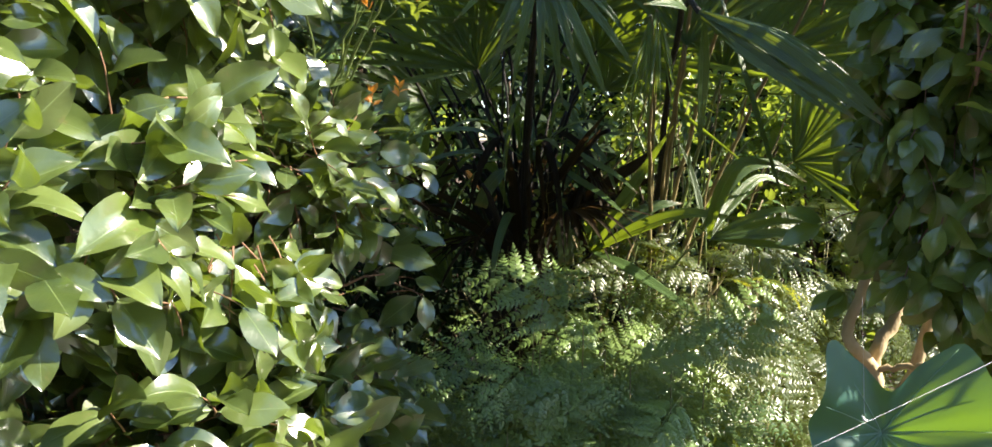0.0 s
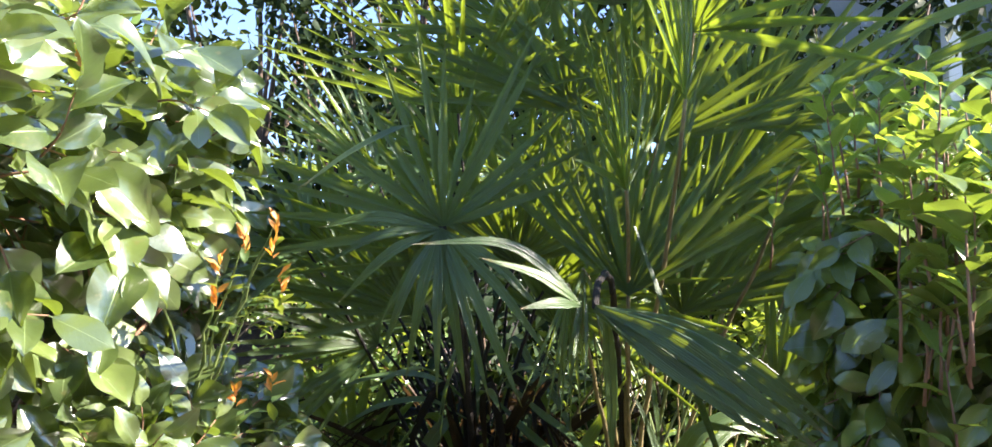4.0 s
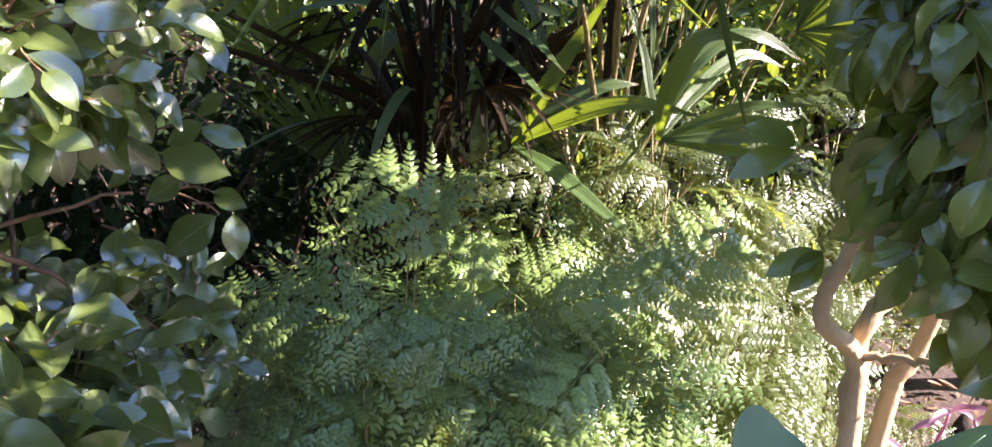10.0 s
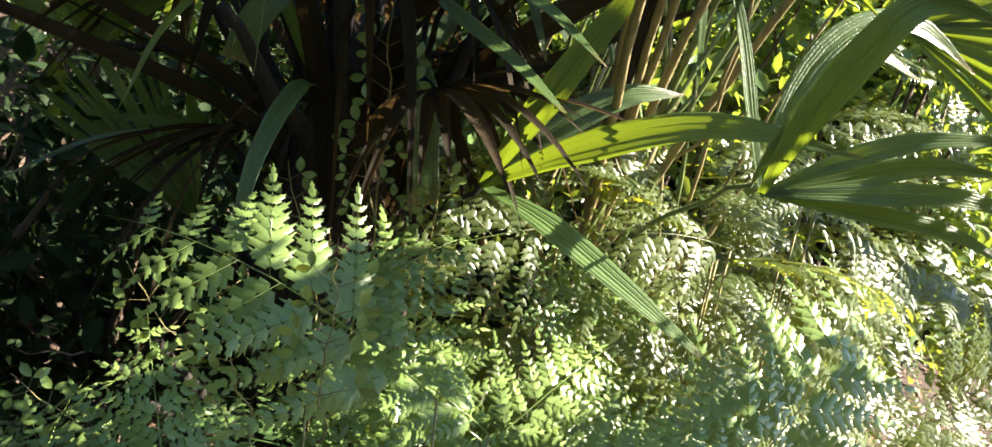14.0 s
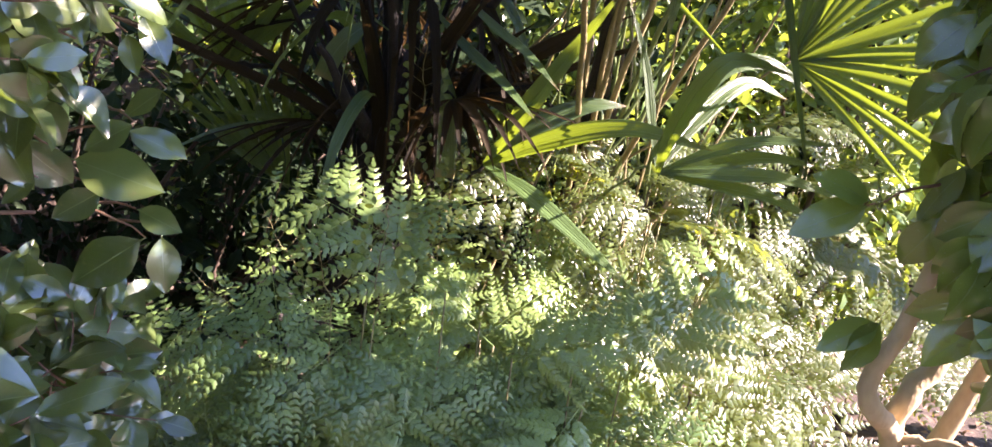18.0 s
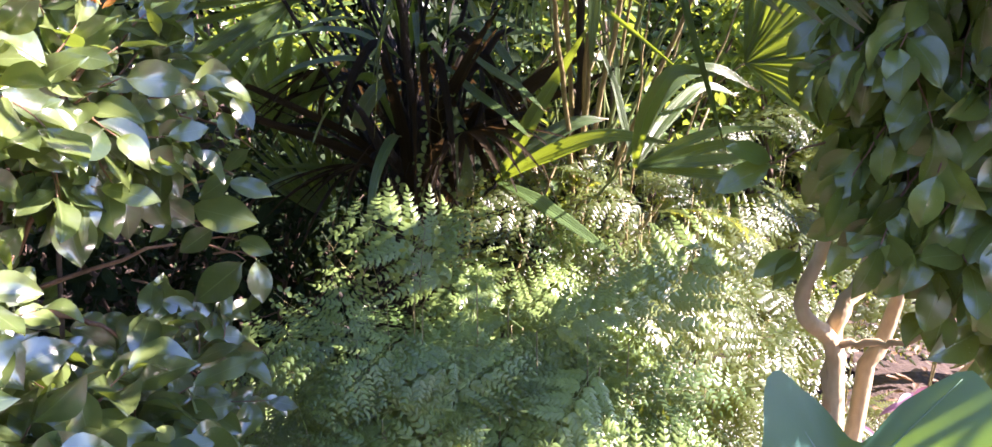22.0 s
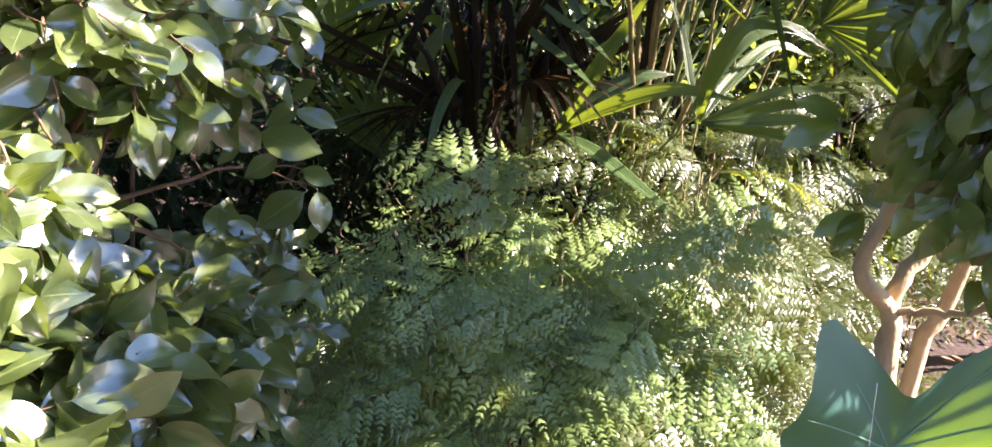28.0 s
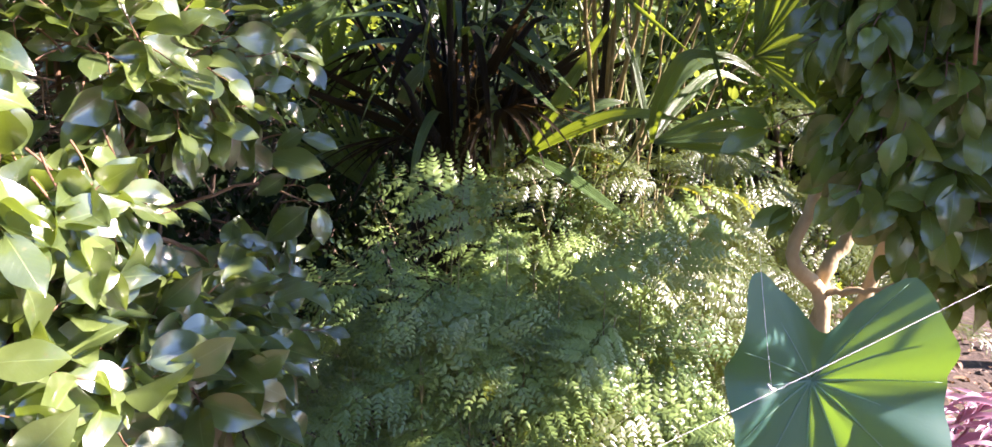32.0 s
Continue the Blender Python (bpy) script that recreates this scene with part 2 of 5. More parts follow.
FIBRE_SHADED = rough_material("trunk_fibre_shaded", (0.010, 0.006, 0.004), (0.055, 0.030, 0.016), 14.0, 0.95, 1.0, (4, 4, 0.7), dist=0.02)
SOIL = rough_material("mulch_soil", (0.016, 0.010, 0.008), (0.075, 0.048, 0.034), 5.0, 0.95, 1.0, fleck=(0.14, 0.10, 0.07), dist=0.02)
STONE = rough_material("garden_stone", (0.05, 0.045, 0.045), (0.17, 0.15, 0.14), 11.0, 0.85, 0.7)
SILK = rough_material("spider_silk", (0.75, 0.75, 0.78), (0.85, 0.85, 0.86), 40.0, 0.4, 0.0)
WALL = rough_material("painted_wall", (0.22, 0.28, 0.36), (0.30, 0.36, 0.44), 3.0, 0.8, 0.1)
WHITE = rough_material("white_paint", (0.72, 0.72, 0.72), (0.82, 0.82, 0.80), 5.0, 0.6, 0.1)


# ---- mesh helpers ----
class Soup:
    """Vertices, faces and leaf coordinates gathered for one mesh."""

    def __init__(self):
        self.v, self.f, self.a, self.n = [], [], [], 0

    def add(self, v, f, a=None, m=None):
        v = np.asarray(v, float)
        if m is not None:
            mm = np.array(m)
            v = v @ mm[:3, :3].T + mm[:3, 3]
        self.v.append(v)
        self.a.append(np.zeros_like(v) + (9.0, 0.5, 0.0) if a is None else np.asarray(a, float))
        self.f.append((np.asarray(f[0]) + self.n if len(f[0]) else f[0], np.asarray(f[1]) + self.n if len(f[1]) else f[1]))
        self.n += len(v)

    def mesh(self, name, material, smooth=True):
        v, a = np.concatenate(self.v), np.concatenate(self.a)
        q = [x[0] for x in self.f if len(x[0])]
        t = [x[1] for x in self.f if len(x[1])]
        q = np.concatenate(q) if q else np.zeros((0, 4), int)
        t = np.concatenate(t) if t else np.zeros((0, 3), int)
        me = bpy.data.meshes.new(name)
        me.vertices.add(len(v))
        me.vertices.foreach_set("co", v.ravel())
        nl = q.size + t.size
        me.loops.add(nl)
        me.loops.foreach_set("vertex_index", np.concatenate((q.ravel(), t.ravel())).astype(np.int32))
        me.polygons.add(len(q) + len(t))
        starts = np.concatenate((np.arange(len(q)) * 4, q.size + np.arange(len(t)) * 3)).astype(np.int32)
        me.polygons.foreach_set("loop_start", starts)
        me.polygons.foreach_set("use_smooth", np.full(len(q) + len(t), smooth))
        at = me.attributes.new("leafuv", "FLOAT_VECTOR", "POINT")
        at.data.foreach_set("vector", a.ravel().astype(np.float32))
        me.update(calc_edges=True)
        me.materials.append(material)
        return me


def empty(name, at, label, category, group="", kind=""):
    ob = new(name)
    ob.location = at
    ob.empty_display_size = 0.1
    return tagged(ob, label, category, group, kind)


def place(ob, parent, m=None):
    """Hang a part under its thing; m is its pose in the world."""
    ob.parent = parent
    base = parent.matrix_basis if parent.parent is None else parent.parent.matrix_basis @ parent.matrix_basis
    ob.matrix_basis = base.inverted() @ (m if m is not None else Matrix())
    return ob


def part(name, me, parent, label="", m=None, kind=""):
    return tagged(place(new(name, me), parent, m), label, kind=kind)


def tube(points, radii, sides=6):
    """A tapered round stem along points: vertices and faces."""
    p = np.asarray(points, float)
    r = np.broadcast_to(np.asarray(radii, float), (len(p),))
    t = np.gradient(p, axis=0)
    t /= np.linalg.norm(t, axis=1)[:, None] + 1e-9
    ref = np.array((0.31, 0.87, 0.38)) if abs(t[0] @ np.array((0.31, 0.87, 0.38))) < 0.9 else np.array((0.9, 0.1, -0.4))
    a = np.cross(t, ref)
    a /= np.linalg.norm(a, axis=1)[:, None] + 1e-9
    b = np.cross(t, a)
    ang = np.arange(sides) * 2 * np.pi / sides
    v = p[:, None] + r[:, None, None] * (np.cos(ang)[None, :, None] * a[:, None] + np.sin(ang)[None, :, None] * b[:, None])
    n, k = len(p), sides
    i, j = np.meshgrid(np.arange(n - 1), np.arange(k), indexing="ij")
    q = np.stack((i * k + j, i * k + (j + 1) % k, (i + 1) * k + (j + 1) % k, (i + 1) * k + j), -1).reshape(-1, 4)
    v = np.concatenate((v.reshape(-1, 3), p[:1], p[-1:]))
    e = np.arange(k)
    tr = np.concatenate((np.stack((np.full(k, n * k), (e + 1) % k, e), -1), np.stack((np.full(k, n * k + 1), (n - 1) * k + e, (n - 1) * k + (e + 1) % k), -1)))
    return v, (q, tr)


def bend(a, b, n=8, sag=0.0, wob=0.0, rng=random):
    """Points from a to b that bow by sag (upwards when positive) and wander a little."""
    a, b = np.asarray(a, float), np.asarray(b, float)
    s = np.linspace(0, 1, n)[:, None]
    p = a + (b - a) * s + np.array((0, 0, 1)) * sag * 4 * s * (1 - s)
    w = np.array([[rng.uniform(-1, 1) for _ in range(3)] for _ in range(n)]) * wob
    w[0] = w[-1] = 0
    return p + w


def spline(points, n=18):
    """A smooth line through a few points."""
    p = np.asarray(points, float)
    p = np.concatenate((2 * p[:1] - p[1:2], p, 2 * p[-1:] - p[-2:-1]))
    out = []
    segs = len(p) - 3
    for s in np.linspace(0, segs - 1e-6, n):
        i, f = int(s), s - int(s)
        a, b, c, d = p[i:i + 4]
        out.append(0.5 * (2 * b + (c - a) * f + (2 * a - 5 * b + 4 * c - d) * f * f + (3 * b - a - 3 * c + d) * f ** 3))
    return np.array(out)


def grid_faces(n, k):
    i, j = np.meshgrid(np.arange(n - 1), np.arange(k - 1), indexing="ij")
    return np.stack((i * k + j, i * k + j + 1, (i + 1) * k + j + 1, (i + 1) * k + j), -1).reshape(-1, 4)


def leaf_shape(length, width, rng, rows=8, cols=5, fold=0.25, curl=0.2, wave=0.05, belly=0.45, point=0.9, stalk=0.06, drip=0.0, turn=0.25):
    """A leaf along +y with its face to +z: pointed oval, folded on the midrib, tip curled, edge waved; a short stalk."""
    s = np.linspace(0, 1, rows)
    w = np.sin(np.pi * s ** (math.log(0.5) / math.log(belly))) ** point
    if drip:
        w *= 1 - drip * np.clip((s - 0.70) / 0.30, 0, 1) ** 0.7
    w[-1], w[0] = 0.02, 0.03
    u = np.linspace(-1, 1, cols)
    ph, twist = rng.uniform(0, 6.28), rng.uniform(-turn, turn)
    v, a = [], []
    for i in range(rows):
        y = length * (stalk + s[i] * (1 - stalk))
        drop = -curl * length * s[i] ** 2 * 0.6
        for x in u:
            half = 0.5 * width * w[i]
            z = fold * abs(x) * half + drop + wave * width * math.sin(ph + s[i] * 9 + x * 2) * abs(x) + twist * s[i] * x * half
            v.append((x * half, y - 0.25 * curl * length * s[i] ** 2, z))
            a.append((x, s[i], 0))
    if rows < 6:
        return np.array(v), (grid_faces(rows, cols), []), np.array(a)
    sv, sf = tube([(0, 0, 0), (0, length * stalk * 1.2, 0)], 0.0011, 4)
    n = len(v)
    v = np.concatenate((np.array(v), sv))
    a = np.concatenate((np.array(a), np.zeros((len(sv), 3)) + (0, 0.1, 0)))
    q = np.concatenate((grid_faces(rows, cols), sf[0] + n))
    return v, (q, sf[1] + n), a


def frame_of(at, along, up, scale=1.0):
    """A pose at a point whose y runs along a direction and whose z leans to up."""
    y = Vector(along).normalized()
    z = Vector(up) - y * Vector(up).dot(y)
    if z.length < 1e-4:
        z = y.orthogonal()
    z.normalize()
    x = y.cross(z)
    m = Matrix((x, y, z)).transposed().to_4x4()
    return Matrix.Translation(at) @ m @ Matrix.Scale(scale, 4)


def unit(rng):
    while True:
        v = Vector((rng.uniform(-1, 1), rng.uniform(-1, 1), rng.uniform(-1, 1)))
        if 0.05 < v.length < 1:
            return v.normalized()


# ---- ground: one sheet, level bed in front, a bank that rises behind on the left ----
def smooth(x):
    x = min(1.0, max(0.0, x))
    return x * x * (3 - 2 * x)


def ground_z(x, y):
    bank = 1.45 * smooth((y - 3.9) / 2.2) * smooth((-x - 0.3) / 0.9)
    bank *= 1.0 - 0.75 * smooth((y - 9) / 8)
    far = max(abs(x), abs(y))
    lump = 0.035 * noise.noise((x * 2.3, y * 2.3, 0.0)) + 0.015 * noise.noise((x * 9, y * 9, 3.0))
    return bank + lump * (1.0 if far < 12 else 0.3)


def build_ground():
    axis = np.concatenate((-np.geomspace(400, 3.2, 16), np.linspace(-3, 3.2, 90), np.geomspace(3.4, 400, 16)))
    v = np.array([(x, y + 1.6, ground_z(x, y + 1.6)) for y in axis for x in axis])
    s = Soup()
    s.add(v, (grid_faces(len(axis), len(axis)), []))
    tagged(new("ground", s.mesh("ground", SOIL)), "dark mulched garden soil with bark flecks and a raised bank", "ground", kind="structure")


build_ground()


# ---- camellia bushes ----
def twig_leaves(rng, start, heading, length, count, size, droop, face, loose):
    """One leafy twig: the stem's points and the pose of every leaf on it."""
    pts, d = [Vector(start)], Vector(heading).normalized()
    for _ in range(5):
        d = (d + unit(rng) * 0.16 + Vector((0, 0, -droop * 0.12))).normalized()
        pts.append(pts[-1] + d * (length / 5))
    leaves = []
    for i in range(count):
        f = 0.18 + 0.82 * i / max(1, count - 1)
        k = min(4, int(f * 5))
        at = pts[k].lerp(pts[k + 1], f * 5 - k if f < 1 else 1.0)
        along = (pts[k + 1] - pts[k]).normalized()
        flat = along.cross(Vector((0, 0, 1)))
        if flat.length < 0.15:
            flat = unit(rng)
        flat.normalize()
        if rng.random() < 0.45:
            flat = (flat + Vector((0, 0, rng.uniform(-0.9, 0.9)))).normalized()
        go = along * rng.uniform(0.35, 0.8) + flat * (1 if i % 2 else -1) * rng.uniform(0.6, 1.0)
        if i == count - 1:
            go = along + unit(rng) * 0.3
        go = (go.normalized() + Vector((0, 0, -droop)) * rng.uniform(0.2, 0.9)).normalized()
        up = Vector(face) + Vector(heading) * 0.45 + unit(rng) * loose
        leaves.append((at, frame_of(at, go, up, size * rng.uniform(0.72, 1.15))))
    return pts, leaves


def gap_between(p, a, b):
    """How far a point lies from the line between two others."""
    a, b = Vector(a), Vector(b)
    f = max(0.0, min(1.0, (p - a).dot(b - a) / (b - a).length_squared))
    return (p - a.lerp(b, f)).length


def camellia(name, label, base, stems, blobs, material, seed, near, face, loose=0.5, bark=BARK, calm=1.0, hollows=()):
    """A bush: stems from the ground, limbs to each mass of foliage, leafy twigs over the masses. near tells which leaves stay single."""
    rng = random.Random(seed)
    bush = empty(name, base, label, "bush")
    shapes = [leaf_shape(0.104, rng.uniform(0.046, 0.062), rng, rows=10, fold=rng.uniform(-0.25, 0.75) * calm, curl=rng.uniform(0.15, 0.85) * calm, wave=rng.uniform(0.04, 0.12) * calm,
                         belly=rng.uniform(0.43, 0.52), point=0.70, drip=rng.uniform(0.08, 0.32), turn=0.6 * calm) for _ in range(14)]
    meshes = []
    for sh in shapes:
        s = Soup()
        s.add(*sh)
        meshes.append(s.mesh("leaf", material))
    for pts, r0, r1 in stems:
        p = spline(pts, 16)
        s = Soup()
        p[1:-1] += np.array([[rng.uniform(-1, 1) for _ in range(3)] for _ in range(len(p) - 2)]) * 0.006
        s.add(*tube(p, np.linspace(r0, r1, len(p)) * np.array([rng.uniform(0.92, 1.08) for _ in p]), 10))
        part("stem", s.mesh("stem", bark), bush)
    rest, twigs = Soup(), Soup()
    single = []
    for centre, radii, count, inner, droop, size, root in blobs:
        c, rad = Vector(centre), Vector(radii)
        for _ in range(max(2, count // 28)):
            d = unit(rng)
            end = c + Vector((d.x * rad.x, d.y * rad.y, d.z * rad.z)) * 0.7
            s = Soup()
            s.add(*tube(bend(root, end, 9, rng.uniform(-0.03, 0.06), 0.012, rng), np.linspace(0.010, 0.0035, 9), 6))
            part("limb", s.mesh("limb", TWIG), bush)
        for _ in range(count):
            d = unit(rng)
            lay = 1.0 if rng.random() > inner else rng.uniform(0.45, 0.9)
            lay *= 0.9 + 0.2 * noise.noise(Vector((d.x * 2.1 + seed, d.y * 2.1, d.z * 2.1)))
            tip = c + Vector((d.x * rad.x, d.y * rad.y, d.z * rad.z)) * lay
            out = Vector((d.x / rad.x, d.y / rad.y, d.z / rad.z)).normalized()
            head = (out + Vector((0, 0, 0.35 - droop)) + unit(rng) * 0.5).normalized()
            ln = rng.uniform(0.09, 0.17)
            pts, leaves = twig_leaves(rng, tip - head * ln, head, ln, rng.randint(4, 7), size, droop, face, loose)
            twigs.add(*tube([tuple(p) for p in pts], np.linspace(0.0024, 0.0011, 6), 4))
            for at, m in leaves:
                k = rng.randrange(len(meshes))
                if any(gap_between(at, a, b) < r for a, b, r in hollows):
                    continue
                if near(at):
                    single.append((k, m))
                else:
                    v, f, a = shapes[k]
                    rest.add(v, f, a, m)
    rng.shuffle(single)
    for k, m in single[:300]:
        part("leaf", meshes[k], bush, m=m)
    for k, m in single[300:]:
        v, f, a = shapes[k]
        rest.add(v, f, a, m)
    part("foliage", rest.mesh("foliage", material), bush, kind="stuff")
    part("twig_mass", twigs.mesh("twig_mass", TWIG), bush, kind="stuff")
    return bush


LEFT_ROOT = (-0.95, 1.75, 0.0)
left_bush = camellia(
    "camellia_bush", "broad glossy green camellia bush with sunlit oval leaves", LEFT_ROOT,
    [([LEFT_ROOT, (-0.93, 1.72, 0.45), (-0.85, 1.65, 0.9), (-0.80, 1.6, 1.4)], 0.030, 0.014),
     ([(-0.90, 1.78, 0.0), (-0.80, 1.80, 0.5), (-0.62, 1.78, 0.85), (-0.52, 1.75, 1.2)], 0.024, 0.010),
     ([(-0.98, 1.68, 0.0), (-0.95, 1.45, 0.4), (-0.80, 1.30, 0.7), (-0.70, 1.25, 1.0)], 0.024, 0.010)],
    [((-0.74, 1.45, 1.88), (0.52, 0.80, 0.50), 420, 0.35, 0.25, 1.15, (-0.80, 1.6, 1.3)),
     ((-0.47, 1.92, 1.26), (0.27, 0.48, 0.21), 190, 0.30, 0.25, 0.95, (-0.62, 1.78, 0.85)),
     ((-0.76, 1.15, 1.26), (0.42, 0.38, 0.27), 135, 0.30, 0.30, 1.06, (-0.75, 1.28, 0.85)),
     ((-0.56, 1.38, 0.80), (0.33, 0.38, 0.22), 170, 0.25, 0.25, 1.14, (-0.80, 1.35, 0.6)),
     ((-0.50, 1.45, 1.04), (0.20, 0.28, 0.10), 48, 0.25, 0.30, 1.0, (-0.70, 1.5, 0.9))]
    + [((-0.38, 1.72, 0.67), (0.18, 0.25, 0.19), 78, 0.2, 0.25, 1.12, (-0.70, 1.6, 0.7)),
     ((-0.36, 2.06, 0.60), (0.17, 0.30, 0.22), 60, 0.2, 0.20, 0.95, (-0.66, 1.8, 0.75)),
     ((-0.95, 2.20, 0.56), (0.45, 0.40, 0.24), 90, 0.5, 0.35, 1.0, (-0.9, 1.9, 0.6)),
     ((-1.00, 2.60, 1.80), (0.50, 0.50, 0.40), 200, 0.5, 0.30, 1.0, (-0.9, 1.9, 1.1)),
     ((-1.55, 2.00, 1.40), (0.45, 0.80, 0.65), 200, 0.5, 0.30, 1.0, (-0.95, 1.75, 0.9)),
     ((-0.70, 1.15, 0.52), (0.36, 0.34, 0.20), 95, 0.2, 0.30, 1.16, (-0.85, 1.35, 0.55))],
    CAMELLIA, 11, lambda p: p.x > -0.52 and p.y < 1.7, (0.58, -0.52, 0.66), 0.85, BARK_SHADED, hollows=[((-0.20, 1.05, 1.25), (-1.1, 2.6, 1.13), 0.09), ((-0.25, 1.60, 1.04), (-0.70, 2.5, 0.78), 0.075), ((-0.32, 1.60, 1.03), (-0.85, 2.4, 0.85), 0.07)])

RIGHT_ROOT = (1.05, 2.10, 0.0)
right_bush = camellia(
    "camellia_bush", "dense dark green camellia bush on several bare tan stems", RIGHT_ROOT,
    [([(1.00, 2.07, 0.0), (0.985, 2.05, 0.40), (0.982, 2.05, 0.66), (0.965, 2.05, 0.76), (0.893, 2.0, 0.81), (0.879, 2.0, 0.87), (0.913, 2.0, 1.0), (0.95, 2.0, 1.3)], 0.021, 0.012),
     ([(0.982, 2.05, 0.60), (0.99, 2.08, 0.77), (1.05, 2.10, 0.92), (1.10, 2.1, 1.3)], 0.022, 0.012),
     ([(1.05, 2.15, 0.0), (1.088, 2.15, 0.6), (1.13, 2.15, 0.74), (1.22, 2.12, 1.2)], 0.022, 0.013),
     ([(1.12, 2.18, 0.0), (1.194, 2.0, 0.62), (1.21, 1.9, 0.85), (1.3, 1.9, 1.25)], 0.026, 0.014),
     ([(0.975, 2.05, 0.74), (1.03, 2.0, 0.765), (1.08, 1.95, 0.79), (1.16, 1.9, 0.9)], 0.009, 0.004)],
    [((1.28, 1.90, 1.58), (0.50, 0.36, 0.38), 290, 0.30, 0.60, 0.94, (1.1, 2.05, 1.2)),
     ((1.00, 1.84, 1.32), (0.20, 0.24, 0.32), 125, 0.25, 0.70, 0.95, (0.95, 2.0, 1.2)),
     ((1.16, 2.14, 1.50), (0.32, 0.18, 0.38), 42, 0.3, 0.6, 0.95, (1.1, 2.1, 1.2)),
     ((1.14, 1.78, 1.05), (0.30, 0.18, 0.13), 66, 0.25, 0.85, 0.98, (1.08, 1.95, 1.0)),
     ((1.26, 1.80, 0.90), (0.28, 0.12, 0.09), 22, 0.25, 0.60, 1.0, (1.16, 1.9, 0.9))]
    + [((1.25, 1.66, 1.48), (0.40, 0.26, 0.34), 120, 0.30, 0.60, 0.96, (1.2, 1.9, 1.2)),
     # Sparse mass out of view, added to dapple the elephant ear leaf.
     ((1.64, 1.52, 1.62), (0.28, 0.18, 0.24), 24, 0.30, 0.4, 0.95, (1.35, 1.8, 1.2)),
     ((1.36, 1.58, 1.06), (0.24, 0.12, 0.15), 24, 0.25, 0.5, 1.0, (1.3, 1.8, 1.1)),
     ((1.66, 1.88, 1.72), (0.30, 0.32, 0.26), 50, 0.30, 0.30, 1.0, (1.3, 1.95, 1.2))]
    # Hidden masses at the back, added to shade the ferns.
    + [((1.48, 2.29, 1.42), (0.28, 0.15, 0.30), 46, 0.4, 0.4, 1.0, (1.2, 2.12, 1.1)), ((1.52, 2.34, 1.80), (0.28, 0.13, 0.20), 34, 0.4, 0.4, 1.0, (1.25, 2.1, 1.2)),
       ((1.52, 2.48, 1.30), (0.22, 0.13, 0.20), 20, 0.4, 0.4, 1.0, (1.2, 2.12, 1.1))],
    CAMELLIA_DEEP, 23, lambda p: p.y < 1.80 and p.x < 1.15, (-0.20, -0.58, 0.72), 0.95, calm=0.9)


INNER = [((-0.227, 2.100, 1.209), (-0.206, 2.080, 1.155)), ((-0.206, 2.100, 1.238), (-0.163, 2.080, 1.176)),
         ((-0.290, 1.950, 1.134), (-0.294, 1.930, 1.058)), ((-0.214, 2.100, 1.083), (-0.281, 2.080, 1.041)),
         ((-0.236, 2.120, 1.067), (-0.142, 2.100, 1.045)), ((-0.308, 2.100, 1.020), (-0.170, 2.080, 0.995)),
         ((-0.259, 2.100, 0.979), (-0.328, 2.080, 0.932)), ((-0.234, 2.150, 0.939), (-0.160, 2.130, 0.918)),
         ((-0.214, 2.200, 0.885), (-0.199, 2.180, 0.790)), ((-0.220, 2.150, 0.894), (-0.328, 2.130, 0.810)),
         ((-0.248, 2.000, 1.204), (-0.293, 1.980, 1.181)), ((-0.191, 2.150, 1.129), (-0.249, 2.130, 1.083)),
         ((-0.301, 2.000, 1.016), (-0.341, 1.980, 0.982)), ((-0.313, 2.100, 0.802), (-0.376, 2.080, 0.833))]


def stray_leaves():
    rng = random.Random(6)
    s = Soup()
    s.add(*leaf_shape(0.110, 0.050, rng, fold=0.2, curl=0.2))
    me = s.mesh("leaf", CAMELLIA_DEEP)
    s = Soup()
    s.add(*leaf_shape(0.110, 0.058, rng, fold=0.2, curl=0.15))
    left = s.mesh("leaf", CAMELLIA)
    s = Soup()
    s.add(*tube(bend((0.95, 2.0, 1.16), (0.78, 1.95, 1.125), 8, 0.01, 0.003, rng), np.linspace(0.003, 0.0015, 8), 5))
    part("limb", s.mesh("limb", TWIG), right_bush)
    for at, tip, up in [((0.785, 1.95, 1.125), (0.682, 1.935, 1.085), (-0.2, -0.7, 0.7)), ((0.785, 1.95, 1.13), (0.70, 1.93, 1.165), (0.2, -0.8, 0.6)), ((0.79, 1.95, 1.125), (0.76, 1.88, 1.18), (0, -0.8, 0.6)),
                        ((0.86, 1.98, 0.955), (0.765, 1.95, 0.925), (0, -0.5, 0.9)), ((0.86, 1.98, 0.96), (0.80, 1.93, 0.90), (0.3, -0.7, 0.7))]:
        d = Vector(tip) - Vector(at)
        part("leaf", me, right_bush, m=frame_of(at, d, up, d.length / 0.105))

    for at, tip in INNER:
        d = Vector(tip) - Vector(at)
        up = Vector((0.25, -0.75, 0.6)) + unit(rng) * 0.35
        part("leaf", left, left_bush, m=frame_of(at, d, up, d.length / 0.105))
        s = Soup()
        back = Vector(at) + Vector((rng.uniform(-0.16, -0.08), rng.uniform(-0.02, 0.08), rng.uniform(-0.04, 0.06)))
        s.add(*tube(bend(back, at, 6, 0.01, 0.003, rng), np.linspace(0.003, 0.0013, 6), 5))
        part("twig", s.mesh("twig", TWIG), left_bush)

    for a, b in (((-0.66, 1.90, 0.85), (-0.28, 1.95, 0.985)), ((-0.52, 1.90, 0.88), (-0.36, 1.93, 0.80))):
        s = Soup()
        s.add(*tube(bend(a, b, 9, 0.012, 0.005, rng), np.linspace(0.0065, 0.0028, 9), 6))
        part("limb", s.mesh("limb", TWIG), left_bush)


stray_leaves()


